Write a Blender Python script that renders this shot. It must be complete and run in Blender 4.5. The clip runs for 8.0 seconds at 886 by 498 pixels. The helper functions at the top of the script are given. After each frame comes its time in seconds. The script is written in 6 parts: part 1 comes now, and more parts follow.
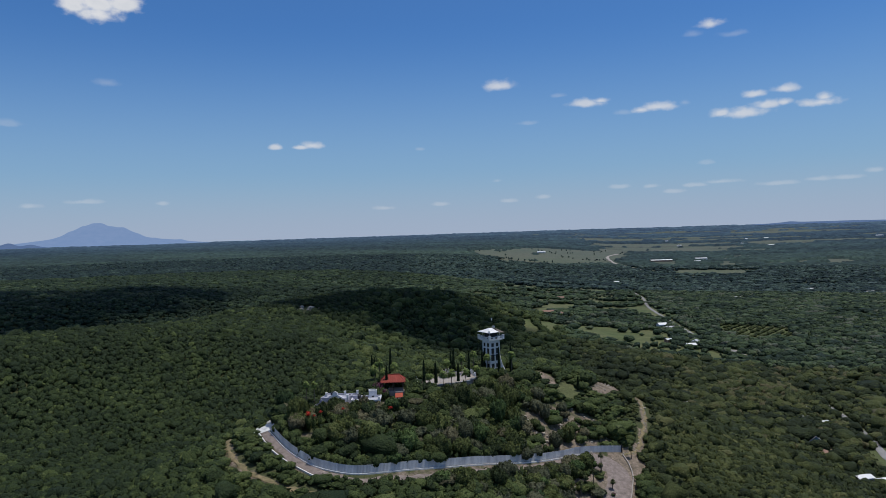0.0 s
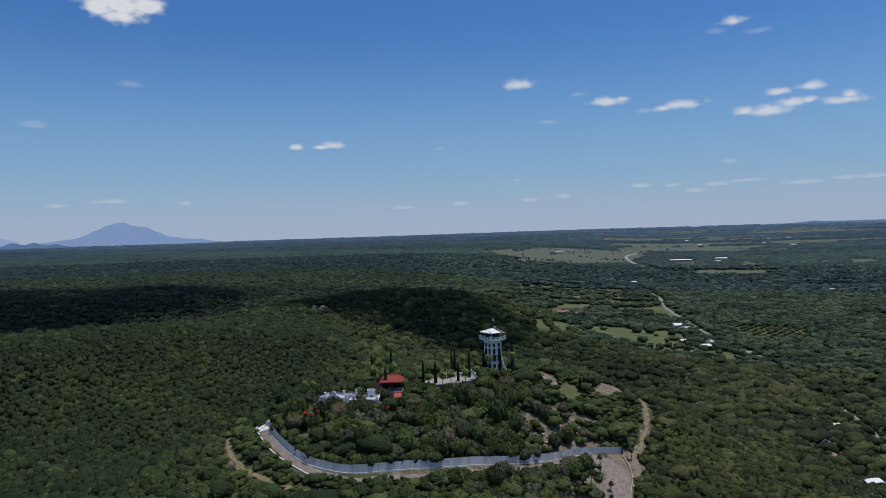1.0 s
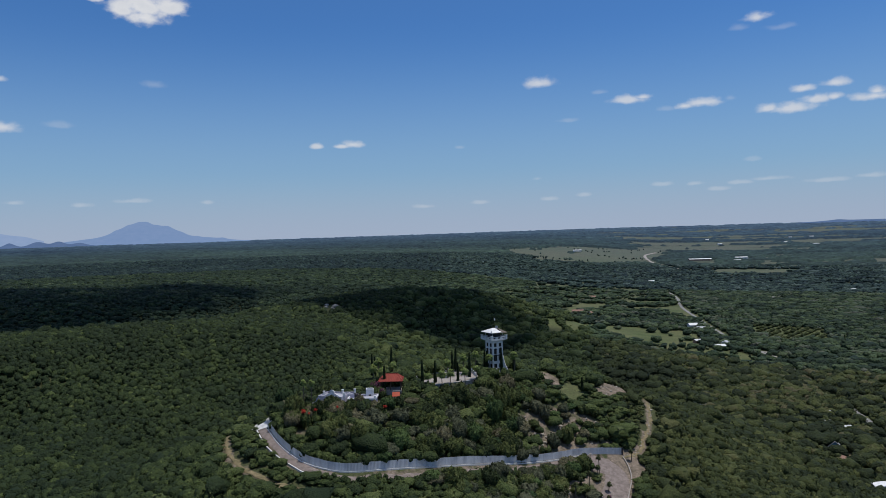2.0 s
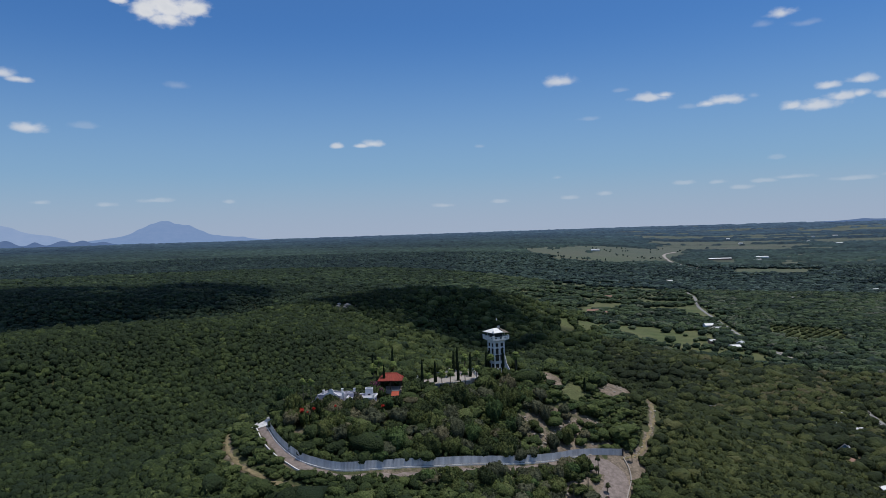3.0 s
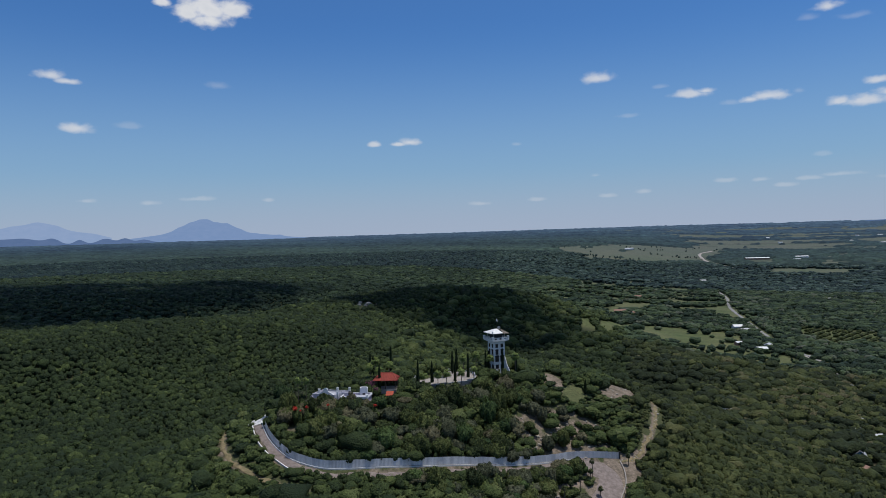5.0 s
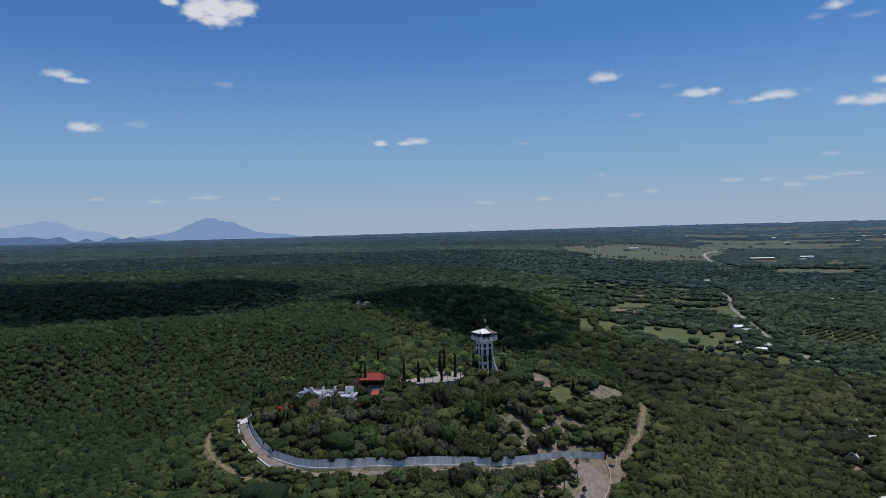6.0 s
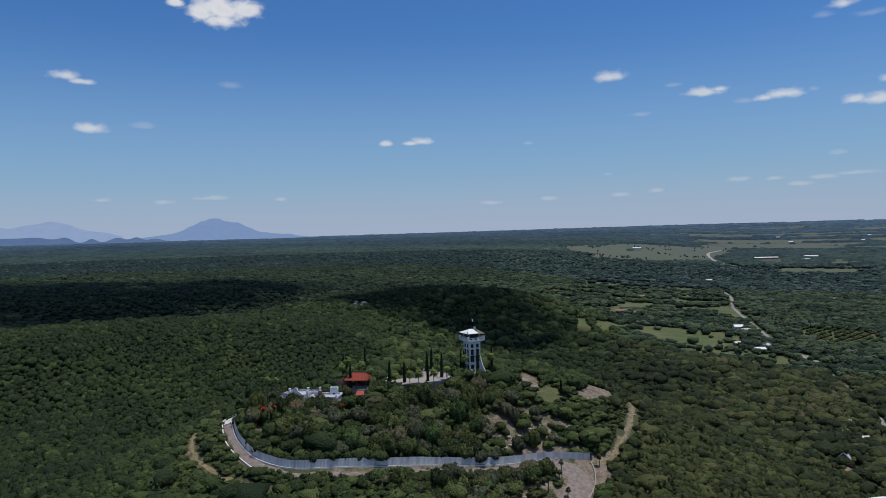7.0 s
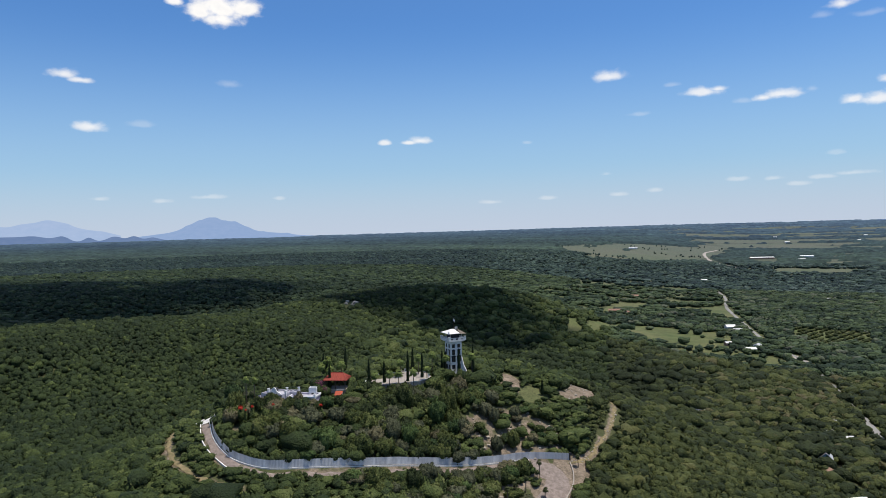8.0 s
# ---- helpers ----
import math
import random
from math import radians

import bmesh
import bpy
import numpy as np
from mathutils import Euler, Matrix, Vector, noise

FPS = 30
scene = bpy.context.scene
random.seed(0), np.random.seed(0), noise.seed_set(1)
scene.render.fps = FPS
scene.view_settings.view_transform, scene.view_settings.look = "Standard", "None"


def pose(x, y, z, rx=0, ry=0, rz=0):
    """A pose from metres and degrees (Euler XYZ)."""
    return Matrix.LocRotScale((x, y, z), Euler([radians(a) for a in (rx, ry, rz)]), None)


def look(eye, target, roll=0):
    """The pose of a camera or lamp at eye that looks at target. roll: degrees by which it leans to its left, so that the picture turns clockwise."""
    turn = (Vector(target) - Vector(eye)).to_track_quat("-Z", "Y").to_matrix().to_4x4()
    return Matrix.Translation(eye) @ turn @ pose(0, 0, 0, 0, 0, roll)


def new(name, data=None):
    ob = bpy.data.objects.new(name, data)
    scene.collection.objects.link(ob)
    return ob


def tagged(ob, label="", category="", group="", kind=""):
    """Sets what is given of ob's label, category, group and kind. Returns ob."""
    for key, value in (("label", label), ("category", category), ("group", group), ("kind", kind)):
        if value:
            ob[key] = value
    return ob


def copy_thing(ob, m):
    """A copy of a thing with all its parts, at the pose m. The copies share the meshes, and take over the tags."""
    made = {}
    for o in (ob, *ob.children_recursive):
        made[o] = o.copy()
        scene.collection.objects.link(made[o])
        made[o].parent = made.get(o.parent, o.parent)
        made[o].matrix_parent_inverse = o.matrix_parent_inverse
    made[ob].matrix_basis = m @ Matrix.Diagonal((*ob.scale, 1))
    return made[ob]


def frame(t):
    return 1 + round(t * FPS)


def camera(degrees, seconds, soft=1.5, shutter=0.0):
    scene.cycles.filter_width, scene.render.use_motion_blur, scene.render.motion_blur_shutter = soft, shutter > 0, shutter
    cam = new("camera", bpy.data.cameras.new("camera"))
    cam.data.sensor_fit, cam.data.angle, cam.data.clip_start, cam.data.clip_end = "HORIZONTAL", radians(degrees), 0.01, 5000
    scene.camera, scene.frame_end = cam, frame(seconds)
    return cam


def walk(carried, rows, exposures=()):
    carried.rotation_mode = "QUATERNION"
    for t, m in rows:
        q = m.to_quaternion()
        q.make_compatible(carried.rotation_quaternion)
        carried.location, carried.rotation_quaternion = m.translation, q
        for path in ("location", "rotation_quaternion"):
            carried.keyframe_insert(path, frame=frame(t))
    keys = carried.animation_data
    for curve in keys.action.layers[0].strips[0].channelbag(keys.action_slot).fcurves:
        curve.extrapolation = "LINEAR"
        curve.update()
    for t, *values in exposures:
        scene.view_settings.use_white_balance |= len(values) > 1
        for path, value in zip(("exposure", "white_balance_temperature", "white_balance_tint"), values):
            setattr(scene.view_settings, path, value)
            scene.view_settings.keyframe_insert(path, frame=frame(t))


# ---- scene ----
cam = camera(64.0, 8.0, soft=0.85)
PATH = [
    (0, (0.17, -0.434, 119.887), (0.159, 1.565, 119.847), -1.6),
    (0.5, (3.707, -0.678, 120.021), (3.669, 1.321, 119.981), -1.6),
    (1, (7.375, -0.843, 120.085), (7.308, 1.155, 120.045), -1.6),
    (1.5, (11.019, -0.893, 120.156), (10.924, 1.104, 120.115), -1.6),
    (3, (21.631, -0.946, 120.378), (21.453, 1.046, 120.335), -1.6),
    (3.5, (25.133, -0.768, 120.54), (24.927, 1.221, 120.497), -1.6),
    (4, (28.657, -0.515, 120.692), (28.424, 1.471, 120.647), -1.6),
    (4.5, (32.286, -0.28, 120.844), (32.025, 1.702, 120.799), -1.6),
    (6, (42.989, 0.65, 121.023), (42.691, 2.627, 120.976), -1.4),
    (6.5, (46.421, 1.255, 120.944), (46.116, 3.231, 120.896), -1.5),
    (7, (49.982, 1.995, 120.955), (49.669, 3.97, 120.908), -1.5),
    (7.5, (53.572, 2.469, 120.995), (53.258, 4.443, 120.948), -1.5),
    (8, (56.623, 2.987, 121.067), (56.314, 4.962, 121.018), -1.4),
]
walk(cam, [(t, look(eye, target, roll)) for t, eye, target, roll in PATH], exposures=[(0, 0.0, 6500, 10), (7.5, 0.0, 6500, 10), (7.65, 0.04, 6540, 10), (7.8, 0.2, 6750, 10), (8.0, 0.54, 7100, 10)])

# ---- light: midsummer sun near the zenith, ahead of the camera and to its right, clear sky with fair-weather clouds ----
SUN_AZ, SUN_EL = radians(80), radians(75)
SUN_WAY = Vector((math.sin(SUN_AZ) * math.cos(SUN_EL), math.cos(SUN_AZ) * math.cos(SUN_EL), math.sin(SUN_EL)))
sun = new("sun", bpy.data.lights.new("sun", "SUN"))
sun.data.energy, sun.data.angle, sun.data.color = 3.15, radians(0.53), (1.0, 0.96, 0.9)
sun.rotation_mode = "QUATERNION"
sun.rotation_quaternion = SUN_WAY.to_track_quat("Z", "Y")

# fair-weather clouds: bearing, elevation, half width, half height, all in degrees
BIG_CLOUD = [(-25.8, 17.2, 1.9, 1.2), (-27.3, 16.8, 0.9, 0.75), (-24.0, 17.2, 1.1, 0.7), (-25.8, 16.35, 1.3, 0.55), (-29.0, 17.35, 0.55, 0.3)]
CUMULUS = [
    (-36.6, 11.75, 0.75, 0.33), (-35.6, 11.4, 0.75, 0.22), (-35.1, 8.2, 0.85, 0.36), (4.55, 11.7, 0.95, 0.4), (11.4, 9.97, 1.2, 0.3), (12.4, 10.12, 0.6, 0.22),
    (16.8, 9.35, 1.3, 0.3), (15.5, 9.2, 0.6, 0.24), (22.8, 8.38, 1.4, 0.36), (24.4, 8.85, 0.8, 0.32), (21.3, 8.5, 0.65, 0.32), (25.65, 9.83, 0.75, 0.32),
    (23.6, 9.65, 0.7, 0.27), (25.55, 8.9, 0.4, 0.24), (28.0, 8.65, 1.2, 0.3), (28.1, 8.95, 0.5, 0.26), (20.63, 14.95, 0.75, 0.3), (-10.5, 7.35, 0.65, 0.28),
    (-11.4, 7.2, 0.6, 0.16), (-13.33, 7.22, 0.4, 0.2),
]
WISPS = [
    (-25.25, 11.65, 0.8, 0.28), (-31.6, 8.44, 0.8, 0.24), (19.4, 14.37, 0.6, 0.24), (22.3, 14.05, 0.8, 0.22), (9.2, 10.68, 0.5, 0.16), (6.8, 8.68, 0.7, 0.16),
    (-1.96, 6.93, 0.3, 0.14), (20.2, 4.93, 0.5, 0.18), (4.2, 4.23, 0.35, 0.14), (14.2, 9.1, 0.6, 0.2), (18.7, 9.5, 0.35, 0.2),
]
LOW_ROW = [(az, el, half, 0.17) for az, el, half in (
    (-34.6, 3.0, 0.5), (-30.5, 2.81, 0.6), (-27.0, 3.1, 1.0), (-21.8, 2.96, 0.4), (-4.95, 2.31, 0.7), (-0.4, 2.51, 0.6), (5.07, 2.61, 0.5), (7.86, 2.84, 0.45), (13.8, 3.41, 0.7),
    (16.2, 3.34, 0.6), (17.7, 2.88, 0.6), (19.3, 3.28, 0.8), (21.15, 3.44, 1.0), (25.0, 3.1, 1.1), (27.7, 3.27, 0.7), (29.4, 3.28, 0.8), (31.2, 3.67, 0.6))]


def build_world():
    w = bpy.data.worlds.new("summer_sky")
    scene.world = w
    w.use_nodes = True
    nt = w.node_tree
    nt.nodes.clear()
    N, L = nt.nodes.new, nt.links.new

    def math_node(op, a, b=0.0, c=0.0):
        n = N("ShaderNodeMath")
        n.operation = op
        for i, v in enumerate((a, b, c)):
            if isinstance(v, (int, float)):
                n.inputs[i].default_value = v
            else:
                L(v, n.inputs[i])
        return n.outputs[0]

    sky = N("ShaderNodeTexSky")
    sky.sky_type, sky.sun_disc = "NISHITA", False
    sky.sun_elevation, sky.sun_rotation = SUN_EL, SUN_AZ
    sky.altitude, sky.air_density, sky.dust_density, sky.ozone_density = 300, 1.0, 1.2, 2.5
    co = N("ShaderNodeTexCoord").outputs["Generated"]
    sep = N("ShaderNodeSeparateXYZ")
    L(co, sep.inputs[0])
    az = math_node("MULTIPLY", math_node("ARCTAN2", sep.outputs[0], sep.outputs[1]), 57.2958)
    el = math_node("MULTIPLY", math_node("ARCSINE", sep.outputs[2]), 57.2958)
    spot = N("ShaderNodeCombineXYZ")
    L(az, spot.inputs[0])
    L(el, spot.inputs[1])
    stretch = N("ShaderNodeVectorMath")
    stretch.operation = "MULTIPLY"
    stretch.inputs[1].default_value = (0.85, 1.2, 1.0)
    L(spot.outputs[0], stretch.inputs[0])
    puff = N("ShaderNodeTexNoise")
    puff.inputs["Scale"].default_value, puff.inputs["Detail"].default_value = 1.1, 7.0
    puff.inputs["Roughness"].default_value = 0.5
    L(stretch.outputs[0], puff.inputs["Vector"])
    rough = math_node("MULTIPLY", math_node("SUBTRACT", puff.outputs["Fac"], 0.5), 2.3)
    mask = None
    for group, top, thin, full in ((BIG_CLOUD, 0.97, 1.6, 0.35), (CUMULUS, 0.76, 1.65, 0.15), (WISPS, 0.17, 1.6, 0.2), (LOW_ROW, 0.26, 1.6, 0.3)):
        near = None
        for a, e, hw, hh in group:
            u = math_node("MULTIPLY_ADD", az, 1 / hw, -a / hw)
            v = math_node("MULTIPLY_ADD", el, 1 / hh, -(e - 0.2 * hh) / hh)
            v = math_node("MAXIMUM", v, math_node("MULTIPLY", v, -1.5))
            d = math_node("SQRT", math_node("MULTIPLY_ADD", u, u, math_node("MULTIPLY", v, v)))
            near = d if near is None else math_node("MINIMUM", near, d)
        cover = N("ShaderNodeMapRange")
        cover.interpolation_type = "SMOOTHSTEP"
        for k, v in (("From Min", thin), ("From Max", full), ("To Min", 0.0), ("To Max", top)):
            cover.inputs[k].default_value = v
        L(math_node("ADD", near, rough), cover.inputs["Value"])
        mask = cover.outputs[0] if mask is None else math_node("MAXIMUM", mask, cover.outputs[0])
    # the same fair-weather clouds scattered over the rest of the sky
    flock = N("ShaderNodeTexNoise")
    flock.inputs["Scale"].default_value, flock.inputs["Detail"].default_value = 4.0, 7.0
    L(co, flock.inputs["Vector"])
    loose = N("ShaderNodeMapRange")
    loose.interpolation_type = "SMOOTHSTEP"
    for k, v in (("From Min", 0.46), ("From Max", 0.6), ("To Min", 0.0), ("To Max", 0.9)):
        loose.inputs[k].default_value = v
    L(flock.outputs["Fac"], loose.inputs["Value"])
    high = N("ShaderNodeMapRange")
    for k, v in (("From Min", 21.0), ("From Max", 34.0)):
        high.inputs[k].default_value = v
    L(el, high.inputs["Value"])
    mask = math_node("MAXIMUM", mask, math_node("MULTIPLY", loose.outputs[0], high.outputs[0]))
    tone = N("ShaderNodeMix")
    tone.data_type = "RGBA"
    tone.inputs["A"].default_value = (SKY_CLOUD * 0.72, SKY_CLOUD * 0.76, SKY_CLOUD * 0.83, 1)
    tone.inputs["B"].default_value = (SKY_CLOUD, SKY_CLOUD, SKY_CLOUD * 1.01, 1)
    L(puff.outputs["Fac"], tone.inputs["Factor"])
    # pale dust low over the land
    dust = N("ShaderNodeMapRange")
    dust.interpolation_type = "SMOOTHSTEP"
    for k, v in (("From Min", 17.0), ("From Max", -3.0), ("To Min", 0.0), ("To Max", SKY_DUST)):
        dust.inputs[k].default_value = v
    L(el, dust.inputs["Value"])
    hazy = N("ShaderNodeMix")
    hazy.data_type = "RGBA"
    hazy.inputs["B"].default_value = SKY_HAZE
    L(dust.outputs[0], hazy.inputs["Factor"])
    deep = N("ShaderNodeMix")
    deep.data_type, deep.blend_type = "RGBA", "MULTIPLY"
    deep.inputs["Factor"].default_value = 1.0
    deep.inputs["B"].default_value = SKY_DEEP
    L(sky.outputs[0], deep.inputs["A"])
    L(deep.outputs["Result"], hazy.inputs["A"])
    mix = N("ShaderNodeMix")
    mix.data_type = "RGBA"
    L(mask, mix.inputs["Factor"])
    # a pale rosy veil right above the horizon
    veil = N("ShaderNodeMapRange")
    veil.interpolation_type = "SMOOTHSTEP"
    for k, v in (("From Min", 5.5), ("From Max", -0.5), ("To Min", 0.0), ("To Max", 0.8)):
        veil.inputs[k].default_value = v
    L(el, veil.inputs["Value"])
    rosy = N("ShaderNodeMix")
    rosy.data_type = "RGBA"
    rosy.inputs["B"].default_value = (4.9, 5.65, 7.3, 1)
    L(veil.outputs[0], rosy.inputs["Factor"])
    L(hazy.outputs["Result"], rosy.inputs["A"])
    L(rosy.outputs["Result"], mix.inputs["A"])
    L(tone.outputs["Result"], mix.inputs["B"])
    bg = N("ShaderNodeBackground")
    bg.inputs["Strength"].default_value = SKY_STRENGTH
    L(mix.outputs["Result"], bg.inputs["Color"])
    out = N("ShaderNodeOutputWorld")
    L(bg.outputs[0], out.inputs["Surface"])


SKY_STRENGTH, SKY_CLOUD, SKY_DUST, SKY_HAZE, SKY_DEEP = 0.075, 10.6, 0.95, (3.85, 5.8, 7.85, 1), (0.47, 0.88, 1.36, 1)
build_world()


# ---- materials ----
def ramp_stops(node, stops):
    cr = node.color_ramp
    while len(cr.elements) > 1:
        cr.elements.remove(cr.elements[-1])
    cr.elements[0].position, cr.elements[0].color = stops[0][0], (*stops[0][1], 1)
    for p, c in stops[1:]:
        e = cr.elements.new(p)
        e.color = (*c, 1)


class Mat:
    """A node material under construction."""

    def __init__(self, name):
        self.m = bpy.data.materials.new(name)
        self.m.use_nodes = True
        self.nt = self.m.node_tree
        self.nt.nodes.clear()
        self.out = self.nt.nodes.new("ShaderNodeOutputMaterial")
        self.pos = self.node("ShaderNodeNewGeometry").outputs["Position"]

    def node(self, kind, **put):
        n = self.nt.nodes.new(kind)
        for k, v in put.items():
            k = k.replace("_", " ")
            if isinstance(v, bpy.types.NodeSocket):
                self.nt.links.new(v, n.inputs[k])
            else:
                n.inputs[k].default_value = v
        return n

    def link(self, a, b):
        self.nt.links.new(a, b)

    def noise(self, scale, detail=5.0, rough=0.6, squash=None):
        p = self.pos
        if squash:
            v = self.node("ShaderNodeVectorMath")
            v.operation = "MULTIPLY"
            v.inputs[1].default_value = squash
            self.link(p, v.inputs[0])
            p = v.outputs[0]
        return self.node("ShaderNodeTexNoise", Vector=p, Scale=scale, Detail=detail, Roughness=rough).outputs["Fac"]

    def ramp(self, fac, *stops):
        n = self.node("ShaderNodeValToRGB", Fac=fac)
        ramp_stops(n, stops)
        return n.outputs["Color"]

    def math(self, op, a, b):
        n = self.node("ShaderNodeMath")
        n.operation = op
        for i, v in enumerate((a, b)):
            if isinstance(v, (int, float)):
                n.inputs[i].default_value = v
            else:
                self.link(v, n.inputs[i])
        return n.outputs[0]

    def mix(self, fac, a, b, blend="MIX"):
        n = self.node("ShaderNodeMix")
        n.data_type, n.blend_type = "RGBA", blend
        for k, v in (("Factor", fac), ("A", a), ("B", b)):
            if isinstance(v, bpy.types.NodeSocket):
                self.link(v, n.inputs[k])
            else:
                n.inputs[k].default_value = v if k == "Factor" else (*v, 1)
        return n.outputs["Result"]

    def bump(self, height, strength=0.4, distance=0.1):
        return self.node("ShaderNodeBump", Height=height, Strength=strength, Distance=distance).outputs["Normal"]

    def surface(self, colour, rough=0.8, normal=None, spec=0.3, metal=0.0):
        n = self.node("ShaderNodeBsdfPrincipled", Roughness=rough, Metallic=metal)
        n.inputs["Specular IOR Level"].default_value = spec
        if isinstance(colour, bpy.types.NodeSocket):
            self.link(colour, n.inputs["Base Color"])
        else:
            n.inputs["Base Color"].default_value = (*colour, 1)
        if normal is not None:
            self.link(normal, n.inputs["Normal"])
        return n.outputs[0]

    def done(self, shader):
        self.link(shader, self.out.inputs["Surface"])
        return self.m


def worn(name, a, b, scale=0.6, fine=6.0, rough=0.8, spec=0.3, bump=0.3, metal=0.0, stain=None, squash=None):
    """A surface that varies between two colours at a coarse and a fine scale, with optional stains."""
    k = Mat(name)
    c = k.mix(k.ramp(k.noise(scale, 4, 0.6, squash), (0.3, (0, 0, 0)), (0.7, (1, 1, 1))), a, b)
    f = k.noise(fine, 4, 0.65)
    c = k.mix(0.35, c, k.ramp(f, (0.25, (0.35, 0.35, 0.35)), (0.75, (1, 1, 1))), "MULTIPLY")
    if stain:
        c = k.mix(k.ramp(k.noise(scale * 2.7, 5, 0.7, squash), (0.52, (0, 0, 0)), (0.72, (0.8, 0.8, 0.8))), c, stain)
    return k.done(k.surface(c, rough, k.bump(f, bump, 0.05), spec, metal))


def leaves(name, *stops, shine=0.3, spread=0.0, clump=0.8, relief=1.0, patchy=0.7):
    """Foliage: colour by each plant's own tint, rounded leaf clumps of a size in metres, and fine speckle with dark
    leaf gaps painted in.
    """
    k = Mat(name)
    tint = k.node("ShaderNodeAttribute")
    tint.attribute_name = "tint"
    own = k.math("MULTIPLY", k.math("SUBTRACT", k.node("ShaderNodeObjectInfo").outputs["Random"], 0.5), spread)
    wide = k.math("MULTIPLY", k.math("SUBTRACT", k.noise(0.012, 4), 0.5), patchy)
    fac = k.math("ADD", k.math("ADD", tint.outputs["Fac"], own), wide)
    bent = k.node("ShaderNodeVectorMath")
    bent.operation = "ADD"
    k.link(k.pos, bent.inputs[0])
    swirl = k.node("ShaderNodeVectorMath")
    swirl.operation = "SCALE"
    swirl.inputs["Scale"].default_value = 0.7 * clump
    k.link(k.node("ShaderNodeTexNoise", Vector=k.pos, Scale=0.9 / clump, Detail=2.0).outputs["Color"], swirl.inputs[0])
    k.link(swirl.outputs[0], bent.inputs[1])
    cells = []
    for size in (clump, clump * 0.42):
        v = k.node("ShaderNodeTexVoronoi", Vector=bent.outputs[0], Scale=1 / size)
        cells.append(v)
    mark = k.math("MULTIPLY", k.math("SUBTRACT", k.node("ShaderNodeSeparateColor", Color=cells[0].outputs["Color"]).outputs[0], 0.5), 0.22)
    c = k.ramp(k.math("MULTIPLY", k.math("ADD", fac, mark), 0.8), *[(p * 0.8, q) for p, q in stops])
    leaf_gaps = k.noise(2.4 / clump, 6, 0.75)
    # Fine noise paints shadowed gaps and bright leaves into the colour.
    c = k.mix(0.75, c, k.ramp(leaf_gaps, (0.36, (0.24, 0.25, 0.27)), (0.65, (1.75, 1.74, 1.66))), "MULTIPLY")
    height = k.math("ADD", k.math("MULTIPLY", cells[0].outputs["Distance"], -1.0), k.math("MULTIPLY", cells[1].outputs["Distance"], -0.4))
    height = k.math("ADD", height, k.math("MULTIPLY", leaf_gaps, 0.35))
    rounded = k.bump(height, relief, 0.55 * clump)
    a = k.surface(c, 0.65, rounded, 0.14)
    t = k.node("ShaderNodeBsdfTranslucent", Color=c, Normal=rounded).outputs[0]
    s = k.node("ShaderNodeMixShader", Fac=shine)
    k.link(a, s.inputs[1])
    k.link(t, s.inputs[2])
    return k.done(s.outputs[0])


SCRUB = ((0.0, (0.023, 0.038, 0.0165)), (0.3, (0.039, 0.06, 0.0215)), (0.55, (0.061, 0.086, 0.028)), (0.8, (0.092, 0.122, 0.04)), (1.2, (0.125, 0.146, 0.056)))
OLIVE = SCRUB[:4] + ((0.95, (0.108, 0.126, 0.05)), (1.2, (0.115, 0.118, 0.062)))
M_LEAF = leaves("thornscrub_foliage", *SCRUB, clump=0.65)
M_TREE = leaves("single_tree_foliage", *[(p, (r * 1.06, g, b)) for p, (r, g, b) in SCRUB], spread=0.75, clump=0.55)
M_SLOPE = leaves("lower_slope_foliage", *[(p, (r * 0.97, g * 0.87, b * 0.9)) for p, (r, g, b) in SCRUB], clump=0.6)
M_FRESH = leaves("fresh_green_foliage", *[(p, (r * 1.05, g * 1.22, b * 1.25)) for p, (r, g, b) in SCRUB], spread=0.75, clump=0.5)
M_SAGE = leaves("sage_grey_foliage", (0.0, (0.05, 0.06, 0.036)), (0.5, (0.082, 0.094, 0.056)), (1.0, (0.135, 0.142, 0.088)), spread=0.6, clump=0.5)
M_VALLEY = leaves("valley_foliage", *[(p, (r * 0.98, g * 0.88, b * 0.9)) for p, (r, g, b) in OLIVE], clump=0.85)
# Far foliage has the air's blue haze mixed into its leaf colours.
M_FARLEAF = leaves("haze_tinted_woodland", *[(p, (r * 0.96, g * 1.04, b * 1.5)) for p, (r, g, b) in OLIVE], clump=2.0)
M_DOTLEAF = leaves("haze_tinted_plain", *[(p, (r * 0.82, g * 0.97, b * 2.4)) for p, (r, g, b) in SCRUB], clump=4.0)
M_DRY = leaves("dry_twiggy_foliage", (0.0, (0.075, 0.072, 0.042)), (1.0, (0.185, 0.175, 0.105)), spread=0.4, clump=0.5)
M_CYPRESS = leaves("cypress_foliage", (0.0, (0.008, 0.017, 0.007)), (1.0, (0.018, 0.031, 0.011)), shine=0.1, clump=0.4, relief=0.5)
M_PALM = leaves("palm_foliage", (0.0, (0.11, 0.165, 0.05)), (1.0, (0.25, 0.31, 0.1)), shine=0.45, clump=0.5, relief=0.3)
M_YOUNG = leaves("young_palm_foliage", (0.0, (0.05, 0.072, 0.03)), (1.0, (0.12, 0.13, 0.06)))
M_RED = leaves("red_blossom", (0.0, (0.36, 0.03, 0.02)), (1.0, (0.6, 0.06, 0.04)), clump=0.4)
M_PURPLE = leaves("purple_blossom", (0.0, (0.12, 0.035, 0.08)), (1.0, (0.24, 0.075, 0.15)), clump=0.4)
M_BARK = worn("bark", (0.09, 0.07, 0.05), (0.17, 0.14, 0.11), 2.0, 12.0, 0.9)
